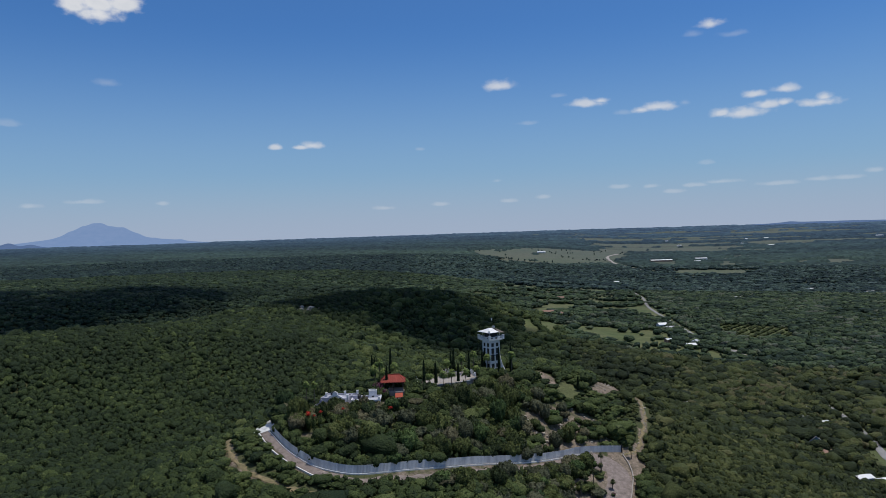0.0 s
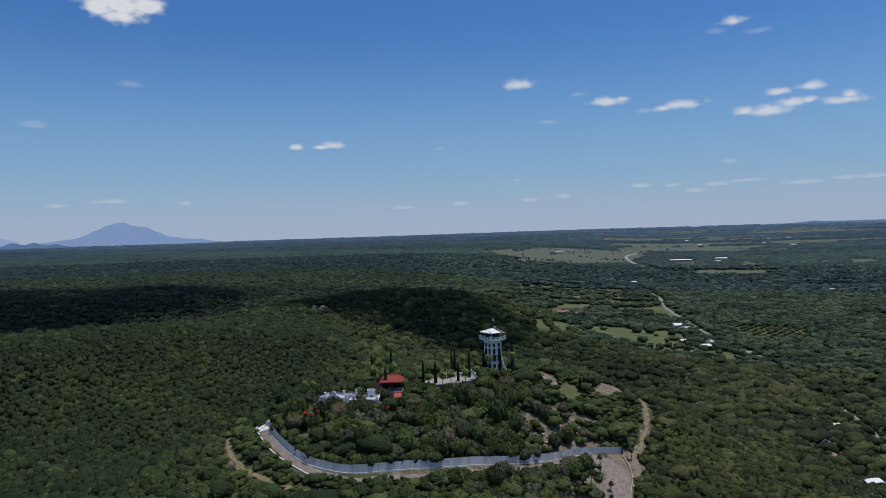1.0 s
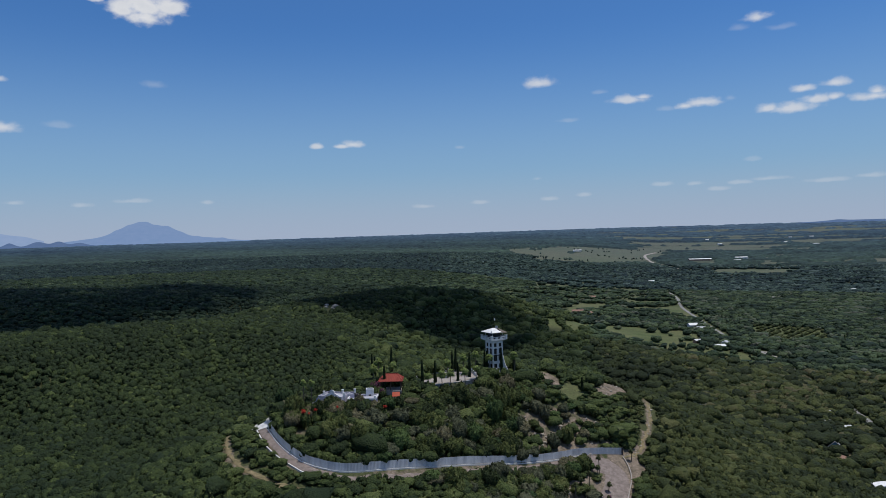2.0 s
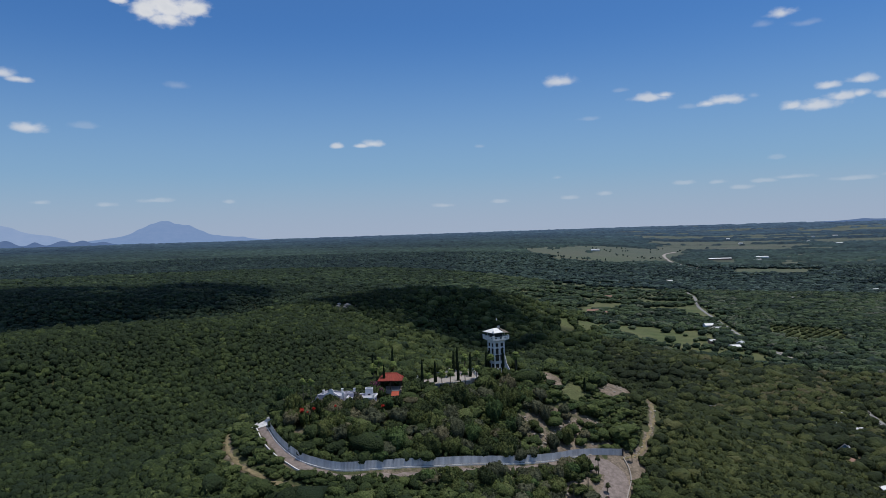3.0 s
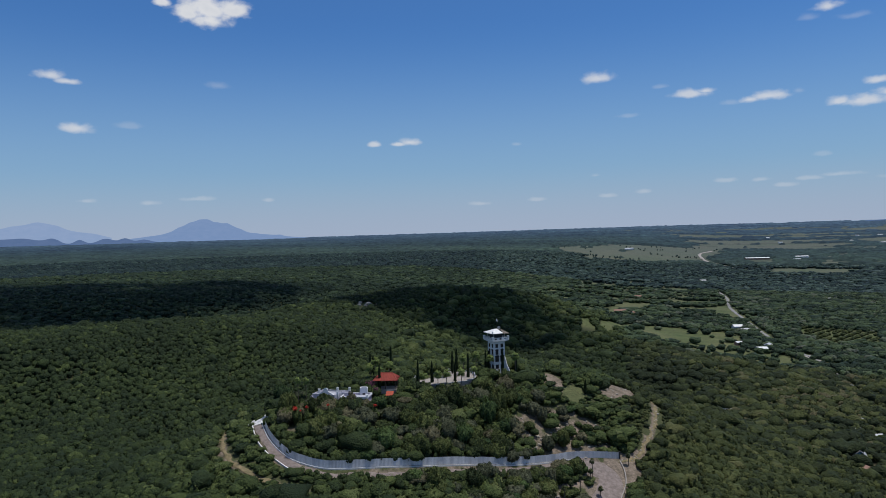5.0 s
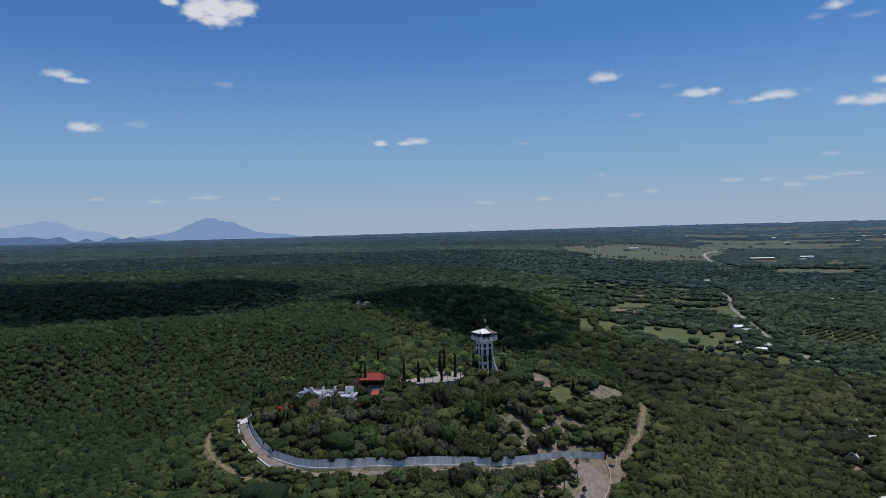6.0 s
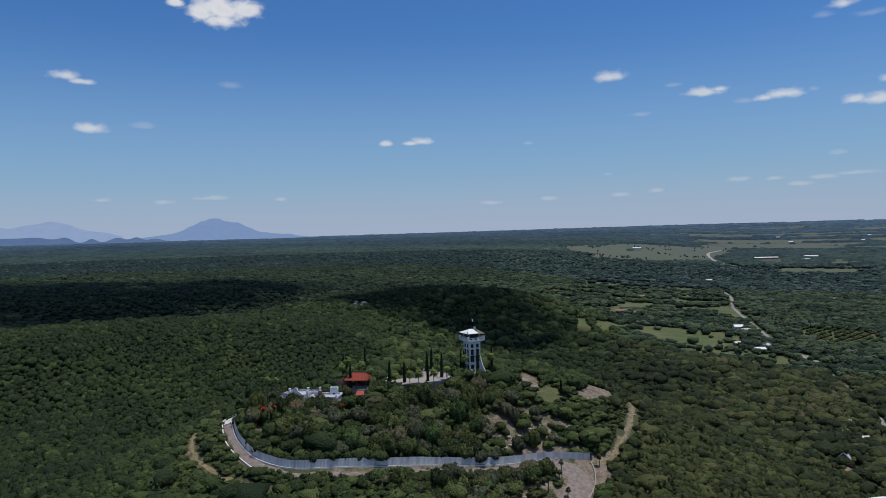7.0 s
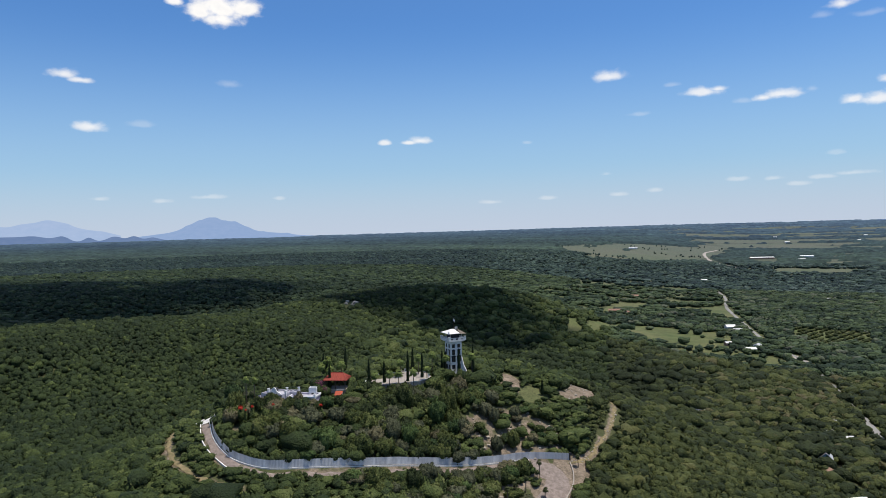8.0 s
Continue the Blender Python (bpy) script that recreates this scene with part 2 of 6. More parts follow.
M_WHITE = worn("white_painted_plaster", (0.78, 0.78, 0.77), (0.7, 0.7, 0.7), 0.5, 5.0, 0.75, stain=(0.5, 0.48, 0.45))
M_ROOFWHITE = worn("white_roof_coating", (0.8, 0.8, 0.79), (0.72, 0.72, 0.71), 0.4, 4.0, 0.7, stain=(0.55, 0.53, 0.5))
M_PALE = worn("pale_lilac_plaster", (0.5, 0.485, 0.54), (0.38, 0.37, 0.43), 0.5, 4.0, 0.8, stain=(0.36, 0.35, 0.38))
M_ROOFGREY = worn("grey_roof_coating", (0.46, 0.46, 0.51), (0.34, 0.34, 0.38), 0.4, 4.0, 0.75, stain=(0.25, 0.25, 0.27))
M_LILAC = worn("lilac_painted_plaster", (0.5, 0.44, 0.55), (0.42, 0.37, 0.46), 0.5, 5.0, 0.8)
# Streaks hold grey stains and painted pale gleams of grazing sun.
M_FENCE = worn("white_sheet_metal", (0.82, 0.81, 0.81), (0.46, 0.465, 0.49), 0.35, 3.0, 0.3, 0.6, 0.1, 0.05, (0.5, 0.51, 0.54), (1.3, 1.3, 0.12))
M_KERB = worn("whitewashed_concrete", (0.78, 0.78, 0.76), (0.6, 0.59, 0.57), 0.8, 7.0, 0.85)
M_GRAVEL = worn("pinkish_gravel", (0.3, 0.245, 0.218), (0.155, 0.128, 0.115), 0.7, 2.0, 0.95, 0.15, 0.6, 0, (0.14, 0.12, 0.1))
M_TRACK = worn("dry_earth", (0.3, 0.235, 0.14), (0.13, 0.115, 0.06), 0.6, 2.0, 0.95, 0.1, 0.6, 0, (0.12, 0.11, 0.06))
M_ASPHALT = worn("pale_asphalt", (0.27, 0.265, 0.26), (0.21, 0.205, 0.2), 0.1, 2.0, 0.9, 0.2, 0.3)
M_PAVING = worn("pale_stone_paving", (0.38, 0.34, 0.305), (0.29, 0.26, 0.235), 0.6, 4.0, 0.85)
M_TILE = worn("red_clay_roof", (0.31, 0.055, 0.036), (0.22, 0.038, 0.026), 0.8, 5.0, 0.75)
M_ORANGE = worn("orange_painted_plaster", (0.42, 0.085, 0.045), (0.34, 0.068, 0.036), 0.6, 5.0, 0.8)
M_TERRA = worn("weathered_terracotta", (0.3, 0.18, 0.13), (0.21, 0.125, 0.095), 0.6, 5.0, 0.85)
M_THATCH = worn("grey_palm_thatch", (0.2, 0.17, 0.14), (0.13, 0.11, 0.09), 1.2, 8.0, 0.95)
M_WOOD = worn("dark_timber", (0.07, 0.05, 0.035), (0.11, 0.08, 0.055), 1.5, 9.0, 0.8)
M_DARK = worn("dark_shade_and_paint", (0.03, 0.03, 0.035), (0.045, 0.045, 0.05), 1.0, 6.0, 0.7)
M_TANK = worn("black_plastic", (0.02, 0.02, 0.022), (0.035, 0.035, 0.037), 1.0, 6.0, 0.5)
M_METAL = worn("galvanised_steel", (0.5, 0.51, 0.52), (0.38, 0.39, 0.4), 1.0, 8.0, 0.4, 0.5, 0.1, 0.8)
M_TIN = worn("weathered_tin_roof", (0.6, 0.61, 0.62), (0.45, 0.46, 0.48), 0.4, 3.0, 0.5, 0.5, 0.2, 0.2, (0.3, 0.2, 0.14))
M_BLUE = worn("blue_painted_plaster", (0.12, 0.25, 0.36), (0.09, 0.2, 0.3), 0.5, 5.0, 0.8)
M_BRICK = worn("bare_block_wall", (0.4, 0.27, 0.2), (0.3, 0.2, 0.15), 0.6, 5.0, 0.9)
M_ROCK = worn("pale_limestone", (0.42, 0.38, 0.32), (0.26, 0.23, 0.19), 0.7, 4.0, 0.9, 0.2, 0.8)
M_CLOTH = worn("white_flag_cloth", (0.8, 0.8, 0.8), (0.72, 0.72, 0.73), 1.0, 6.0, 0.9)


def cloud_material():
    """Thin vapour that lets a part of the light pass."""
    k = Mat("cloud_vapour")
    s = k.node("ShaderNodeMixShader", Fac=0.125)
    k.link(k.node("ShaderNodeBsdfTransparent").outputs[0], s.inputs[1])
    k.link(k.surface(k.mix(k.noise(0.01), (0.86, 0.86, 0.86), (0.8, 0.8, 0.8)), 1.0, None, 0.0), s.inputs[2])
    return k.done(s.outputs[0])


M_CLOUD = cloud_material()


def glass_material():
    k = Mat("dark_window_glass")
    return k.done(k.surface((0.02, 0.025, 0.035), 0.08, None, 0.6))


M_GLASS = glass_material()


def ground_material():
    """One sheet: shaded leaf litter under the woods, meadow grass and bare earth by the cover of the land."""
    k = Mat("hill_country_ground")
    grass = k.node("ShaderNodeAttribute")
    grass.attribute_name = "grass"
    bare = k.node("ShaderNodeAttribute")
    bare.attribute_name = "bare"
    litter = k.mix(k.noise(0.2), (0.045, 0.06, 0.026), (0.085, 0.086, 0.042))
    meadow = k.mix(k.ramp(k.noise(0.02, 6), (0.3, (0, 0, 0)), (0.7, (1, 1, 1))), (0.072, 0.1, 0.04), (0.132, 0.134, 0.066))
    meadow = k.mix(0.6, meadow, k.ramp(k.noise(0.12, 6, 0.7, (1, 0.5, 1)), (0.3, (0.55, 0.6, 0.6)), (0.7, (1.3, 1.25, 1.2))), "MULTIPLY")
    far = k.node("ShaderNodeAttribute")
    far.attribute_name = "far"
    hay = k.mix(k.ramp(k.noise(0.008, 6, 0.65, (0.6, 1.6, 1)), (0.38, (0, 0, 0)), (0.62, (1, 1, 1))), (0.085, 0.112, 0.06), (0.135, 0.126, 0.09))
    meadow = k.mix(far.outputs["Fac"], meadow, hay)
    earth = k.mix(k.ramp(k.noise(0.3, 7, 0.7), (0.35, (0, 0, 0)), (0.65, (1, 1, 1))), (0.25, 0.2, 0.16), (0.11, 0.092, 0.066))
    fine = k.noise(1.3, 5, 0.7)
    g = k.ramp(k.math("ADD", grass.outputs["Fac"], k.math("MULTIPLY", k.math("SUBTRACT", k.noise(0.15), 0.5), 0.6)), (0.42, (0, 0, 0)), (0.58, (1, 1, 1)))
    b = k.ramp(k.math("ADD", bare.outputs["Fac"], k.math("MULTIPLY", k.math("SUBTRACT", k.noise(0.35), 0.5), 0.9)), (0.42, (0, 0, 0)), (0.62, (1, 1, 1)))
    c = k.mix(b, k.mix(g, litter, meadow), earth)
    # Distance haze is painted in: far ground fades to blue grey.
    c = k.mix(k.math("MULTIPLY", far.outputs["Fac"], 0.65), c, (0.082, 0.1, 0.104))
    c = k.mix(0.75, c, k.ramp(fine, (0.3, (0.35, 0.36, 0.36)), (0.68, (1.35, 1.33, 1.3))), "MULTIPLY")
    return k.done(k.surface(c, 0.95, k.bump(fine, 0.5, 0.2), 0.1))


M_GROUND = ground_material()


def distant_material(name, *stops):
    """Woods and hills miles away: dull blue-green, haze painted in, ever bluer with the distance."""
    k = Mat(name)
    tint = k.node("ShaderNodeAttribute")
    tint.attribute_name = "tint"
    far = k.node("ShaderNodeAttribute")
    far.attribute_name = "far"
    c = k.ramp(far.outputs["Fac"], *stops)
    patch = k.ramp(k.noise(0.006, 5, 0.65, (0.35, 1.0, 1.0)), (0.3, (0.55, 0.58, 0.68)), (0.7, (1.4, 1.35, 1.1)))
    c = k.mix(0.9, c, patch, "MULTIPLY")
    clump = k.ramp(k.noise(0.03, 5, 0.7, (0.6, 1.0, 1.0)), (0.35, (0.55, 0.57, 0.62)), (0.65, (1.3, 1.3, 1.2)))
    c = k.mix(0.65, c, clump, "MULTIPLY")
    # Tint and crown noise paint dark gaps and lit crowns into the colour.
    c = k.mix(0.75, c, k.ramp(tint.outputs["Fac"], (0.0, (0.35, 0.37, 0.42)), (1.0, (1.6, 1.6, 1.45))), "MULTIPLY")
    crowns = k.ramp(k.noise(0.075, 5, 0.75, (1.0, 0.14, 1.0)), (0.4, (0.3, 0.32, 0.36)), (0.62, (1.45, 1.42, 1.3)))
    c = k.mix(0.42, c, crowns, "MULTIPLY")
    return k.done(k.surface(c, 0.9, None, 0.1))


M_DISTANT = distant_material("haze_tinted_woods", (0.0, (0.038, 0.056, 0.04)), (0.06, (0.034, 0.052, 0.044)), (0.22, (0.032, 0.052, 0.05)), (0.38, (0.026, 0.045, 0.054)), (0.6, (0.029, 0.052, 0.082)), (1.0, (0.05, 0.085, 0.145)))


def mountain_glow_material(name, low, high):
    """A mountain so far off that the air before it gives it its light: haze painted as a glow."""
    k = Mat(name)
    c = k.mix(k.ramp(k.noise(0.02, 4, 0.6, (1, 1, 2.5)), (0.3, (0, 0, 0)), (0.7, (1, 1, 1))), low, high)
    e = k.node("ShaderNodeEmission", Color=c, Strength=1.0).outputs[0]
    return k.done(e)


M_PEAK = mountain_glow_material("blue_mountain_glow", (0.175, 0.27, 0.465), (0.2, 0.29, 0.485))
M_PEAKFAR = mountain_glow_material("pale_blue_mountain_glow", (0.24, 0.335, 0.525), (0.265, 0.355, 0.54))
M_HILLS = mountain_glow_material("slate_blue_hills_glow", (0.09, 0.15, 0.29), (0.112, 0.172, 0.315))

# ---- the lie of the land ----
# forms of the hill country: centre x, y, half widths, turn in degrees, height
FORMS = [
    (-11.9, 271.2, 70.3, 28.0, 27.5, 22.5),
    (29.0, 252.4, 74.6, 104.2, 8.1, 32.5),
    (-188.6, 418.6, 113.5, 59.3, 34.2, 34.1),
    (-240.2, 332.6, 72.6, 36.5, 0.8, 10.0),
    (-41.5, 684.7, 102.8, 58.3, 6.3, 41.7),
    (-148.2, 570.4, 65.4, 76.2, -1.9, 18.2),
    (-60.1, 163.7, 77.5, 48.6, -20.5, 25.8),
    (69.3, 311.3, 53.2, 58.3, 5.8, 13.4),
    (-156.7, 256.2, 28.0, 51.4, -11.8, 13.0),
    (118.1, 550.0, 49.1, 169.0, 28.5, 13.9),
    (36.3, 206.0, 29.8, 49.4, -22.6, -16.0),
    (-23.0, 226.0, 48.8, 28.0, -0.1, 12.4),
    (-61.4, 334.1, 63.6, 59.8, -0.6, 0.1),
    (-341.8, 646.7, 172.5, 52.8, 25.8, -21.5),
]
VALLEY, PLATEAU, EDGE_X, EDGE_SLOPE, EDGE_W = 3.9, 59.4, -82.7, 299.0, 104.8
EYE_X, FAR_R, NEAR_R = 28.0, 4880.0, 1500.0


def land(x, y):
    """Height of the ground: a valley floor, a plateau beyond an escarpment, and the forms."""
    x, y = np.asarray(x, float), np.asarray(y, float)
    z = VALLEY + PLATEAU / (1 + np.exp(-np.clip((EDGE_X + EDGE_SLOPE * (y - 900) / 1000 - x) / EDGE_W, -50, 50)))
    for cx, cy, rx, ry, a, h in FORMS:
        c, s = math.cos(radians(a)), math.sin(radians(a))
        u, v = ((x - cx) * c + (y - cy) * s) / rx, ((y - cy) * c - (x - cx) * s) / ry
        z = z + h * np.exp(-0.5 * (u * u + v * v))
    t = np.clip((np.hypot(x - EYE_X, y) - NEAR_R) / (FAR_R - NEAR_R), 0, 1)
    return z * (1 - t) + (118 + 9 * np.tanh((x + 300) / 1300)) * t


def land1(x, y):
    return float(land(x, y))


def soft_noise(x, y, size, seed):
    """Smooth value noise over the plan, 0 to 1."""
    u, v = np.asarray(x) / size, np.asarray(y) / size
    i, j = np.floor(u), np.floor(v)
    f, g = u - i, v - j
    f, g = f * f * (3 - 2 * f), g * g * (3 - 2 * g)

    def h(a, b):
        q = np.sin(a * 127.1 + b * 311.7 + seed * 74.7) * 43758.5453
        return q - np.floor(q)

    return (h(i, j) * (1 - f) + h(i + 1, j) * f) * (1 - g) + (h(i, j + 1) * (1 - f) + h(i + 1, j + 1) * f) * g


def smooth_line(points, step):
    """A Catmull-Rom curve through plan points, resampled at even steps."""
    p = np.array(points, float)
    p = np.vstack([2 * p[0] - p[1], p, 2 * p[-1] - p[-2]])
    fine = []
    for k in range(1, len(p) - 2):
        t = np.linspace(0, 1, 24, endpoint=False)[:, None]
        a, b, c, d = p[k - 1], p[k], p[k + 1], p[k + 2]
        fine.append(0.5 * (2 * b + (c - a) * t + (2 * a - 5 * b + 4 * c - d) * t * t + (3 * b - a - 3 * c + d) * t ** 3))
    fine = np.vstack(fine + [p[-2:-1]])
    run = np.concatenate([[0], np.cumsum(np.hypot(*np.diff(fine, axis=0).T))])
    n = max(2, int(round(run[-1] / step)) + 1)
    s = np.linspace(0, run[-1], n)
    return np.column_stack([np.interp(s, run, fine[:, 0]), np.interp(s, run, fine[:, 1])])


def aside(line, d):
    """The line moved d metres to its right."""
    g = np.gradient(line, axis=0)
    g /= np.hypot(g[:, 0], g[:, 1])[:, None]
    return line + d * np.column_stack([g[:, 1], -g[:, 0]])


def far_from(line, x, y):
    """Distance of plan points from a line."""
    best = np.full(np.shape(x), 1e9)
    for (ax, ay), (bx, by) in zip(line[:-1], line[1:]):
        dx, dy = bx - ax, by - ay
        t = np.clip(((x - ax) * dx + (y - ay) * dy) / (dx * dx + dy * dy), 0, 1)
        best = np.minimum(best, np.hypot(x - ax - t * dx, y - ay - t * dy))
    return best


def inside(poly, x, y):
    hit = np.zeros(np.shape(x), bool)
    for (ax, ay), (bx, by) in zip(poly, poly[1:] + poly[:1]):
        cross = (ay > y) != (by > y)
        hit ^= cross & (x < (bx - ax) * (y - ay) / (by - ay + 1e-12) + ax)
    return hit


def inside_rough(poly, x, y):
    """Like inside, with an edge that wanders as woods' edges do."""
    reach = 2 + 0.022 * np.clip(y - 300, 0, 3000)
    return inside(poly, x + reach * (soft_noise(x, y, 26, 51) - 0.5) + 0.5 * reach * (soft_noise(x, y, 9, 53) - 0.5), y + reach * (soft_noise(x, y, 31, 52) - 0.5))


# lines and patches of the plan
FENCE = smooth_line([(-57.5, 223), (-50.4, 211.4), (-43.1, 203.4), (-36.4, 199.2), (-27.7, 197.9), (-17.5, 201.8), (-3.5, 209.9), (8.3, 218.5), (18.6, 226.1), (38.2, 240.7), (43.5, 244.6), (52, 249), (60.4, 252)], 2.5)
LOOP = smooth_line([(-57, 232), (-60, 226), (-53.8, 214), (-46.4, 204.8), (-39.2, 198.2), (-27.6, 194.8), (-16, 198.4), (-1.9, 206.8), (10, 215.7), (20.4, 223.6), (40, 238.8), (49.5, 243.6), (55.5, 242), (56, 235), (52.5, 226), (45.5, 214), (41, 200), (40, 180)], 2.0)
PATH_R = smooth_line([(60, 250), (66.5, 255), (71, 264.5), (76.4, 277.6), (78.5, 288), (80, 297), (79, 304)], 2.0)
TRACK_L = smooth_line([(-72, 232), (-70, 220.4), (-66, 210.5), (-58, 200), (-50, 193.5), (-42, 189.2), (-30, 187)], 2.0)
HIGHWAY = smooth_line([(340, 1400), (330, 1250), (316, 1145), (291, 1030), (275, 890), (262, 760), (256, 690), (262, 640), (249, 542), (226, 432), (211, 362), (199.5, 320), (191, 270), (184, 200)], 8.0)
FARM_TRACK = smooth_line([(181, 338), (175.6, 326), (175, 317), (177, 309), (179, 298)], 2.0)
BYROAD = smooth_line([(560, 2330), (498, 2200), (466, 1990), (470, 1868), (500, 1700)], 12.0)
FIELDS = [
    [(100, 660), (134, 648), (178, 660), (216, 682), (228, 725), (236, 770), (184, 815), (132, 838), (106, 800)],
    [(60, 2120), (150, 1800), (300, 1850), (430, 1950), (470, 2080), (560, 2250), (640, 2480), (300, 2420)],
    [(520, 1640), (675, 1590), (735, 1690), (560, 1755)],
    [(64, 616), (80, 620), (80, 662), (64, 652)],
    [(84, 620), (98, 626), (102, 697), (86, 670)],
    [(217, 1140), (272, 1145), (317, 1118), (296, 1240), (228, 1250)],
    [(480, 900), (520, 880), (540, 930), (500, 950)],
    [(720, 2390), (1050, 2310), (1070, 2370), (740, 2450)],
    [(1280, 2720), (1700, 2500), (1740, 2570), (1330, 2790)],
    [(560, 2740), (900, 2690), (910, 2750), (570, 2800)],
    [(285, 722), (345, 705), (376, 790), (318, 838)],
    [(190, 300), (230, 290), (240, 330), (215, 345)],
]
plots = random.Random(21)
for k in range(16):
    px, py, pw, pd = plots.uniform(500, 2000), 2450 + 100 * k + plots.uniform(-40, 40), plots.uniform(90, 260), plots.uniform(35, 80)
    FIELDS.append([(px - pw, py + 0.2 * pw - pd), (px + pw, py - 0.2 * pw - pd), (px + pw, py - 0.2 * pw + pd), (px - pw, py + 0.2 * pw + pd)])
ORCHARD = FIELDS[10]
YARD = [(246, 438), (262, 443), (266, 482), (254, 480)]
GREEN = [(41, 281), (41, 274), (47, 273), (53, 281), (50, 287)]
DIRT = [(33, 281), (39, 275), (41.5, 280), (42, 288), (36, 293)]
BARE = [(57, 288), (60, 284), (72, 296), (74, 314), (64, 314)]
SCREE = [(30, 238), (44, 243), (58, 256), (56, 268), (44, 270), (30, 262), (22, 250)]
BANK = [(10, 208), (46, 222), (48, 236), (40, 234), (22, 220), (4, 206)]
PLAZA = [(-11.0, 247.0), (-4.5, 250.0), (2.0, 253.2), (7.4, 256.8), (9.6, 262.0), (7.5, 272.0), (0.5, 273.0), (-8.0, 268.0), (-12.5, 258.5)]
PADS = [(-32, 232, 12, 4), (-19.6, 242, 3.8, 3.4), (16.5, 278, 5.5, 5.5), (-17.2, 236, 1.4, 1.4), (-19.2, 221, 1.3, 2.4), (-44, 215.4, 1.8, 2.6), (-40.4, 216, 1.2, 2.4), (-36.6, 217, 1.0, 2.4)]
# farmsteads: x, y, turn, width, depth, eaves, rise, wall, roof, label
FARMS = [
    (174.8, 340.3, 74, 6.5, 5.2, 3.0, 2.4, M_BLUE, M_TIN, "small blue house with a steep pale tin roof"),
    (174.2, 362.5, 20, 4.6, 4, 2.6, 1.2, M_BRICK, M_ORANGE, "small brick hut with an orange roof among trees"),
    (169.5, 322, 66, 5.5, 3.6, 2.2, 0.6, M_BRICK, M_TERRA, "low brick shed with a red tile roof"),
    (199, 400.5, -20, 4.0, 3.0, 2.4, 0.8, M_WHITE, M_TIN, "small white house with a pale roof among trees"),
    (192, 384, 15, 3.0, 2.4, 2.0, 0.4, M_WHITE, M_TIN, "little white outbuilding beside tall trees"),
    # dark walls stand in for the shade inside the open shed
    (197.5, 375, 8, 4.2, 2.8, 2.2, 0.5, M_DARK, M_TIN, "open shed with a tin roof by the road, its shade built as dark walls"),
    (174.8, 287.2, 15, 6, 4, 3.0, 0.8, M_WHITE, M_ROOFWHITE, "low white shed with a bright white roof"),
    (168.0, 288.8, 15, 6.5, 4, 2.8, 0.7, M_WHITE, M_ROOFWHITE, "long low white shed with a bright white roof"),
    (137, 413, -25, 9, 6, 2.6, 0.7, M_BRICK, M_TIN, "low block house with a grey tin roof in the woods"),
    (246, 818, 10, 10, 8, 3.8, 1.8, M_WHITE, M_ROOFWHITE, "white farmhouse with a bright roof by the road"),
    (250, 800, -5, 9, 6, 3.0, 1.0, M_BRICK, M_TIN, "small farm outbuilding with a tin roof"),
    (229, 672, 8, 9, 7, 3.0, 1.2, M_WHITE, M_ROOFWHITE, "white farm shed with a bright white roof"),
    (240, 690, 60, 8, 6, 3.4, 1.4, M_WHITE, M_TIN, "small white house beside the country road"),
    (217, 700, 20, 7, 5, 3.0, 1.0, M_BRICK, M_TIN, "small block house beside the meadow"),
    (132, 937, -10, 14, 8, 3.6, 1.6, M_BRICK, M_TERRA, "terracotta farmhouse among valley trees"),
    (152, 930, 15, 11, 7, 3.4, 1.4, M_WHITE, M_TERRA, "white farmhouse with a clay tile roof"),
    (178, 1120, 0, 10, 7, 4.0, 1.6, M_BRICK, M_TERRA, "terracotta house among valley trees"),
    (459, 1126, 0, 14, 8, 3.4, 1.0, M_WHITE, M_ROOFWHITE, "low white farm shed in the woods"),
    (692, 1164, 5, 14, 9, 3.6, 1.0, M_WHITE, M_ROOFWHITE, "white farm building in the far valley"),
    (640, 1250, -5, 10, 8, 3.4, 1.0, M_WHITE, M_TIN, "small pale farm building in the far valley"),
    (350, 1480, 0, 14, 8, 3.4, 1.0, M_WHITE, M_ROOFWHITE, "long pale shed in the far valley"),
    (607, 2015, 4, 62, 14, 4.6, 1.5, M_BRICK, M_ROOFWHITE, "very long barn with a white roof and red walls"),
    (726, 2033, 4, 34, 14, 5.0, 1.5, M_WHITE, M_ROOFWHITE, "long white barn in the far valley"),
    (690, 1960, 4, 18, 10, 4.0, 1.2, M_BRICK, M_TIN, "farm shed beside a long barn"),
    (290, 2180, 0, 24, 12, 4.0, 1.5, M_WHITE, M_ROOFWHITE, "white ranch house in a wide meadow"),
]
HOMES = [(h[0], h[1], max(h[3], h[4]) * (0.62 if h[1] > 500 else 0.42)) for h in FARMS] + [(h[0] - 0.01 * h[1], h[1] - 5, 4.5) for h in FARMS if h[1] > 500] + [(173.2, 336.4, 3.6), (171.4, 332.6, 2.6)] + [(258, 645, 9), (255, 622, 7), (-122, 613, 9), (-124, 600, 6)]


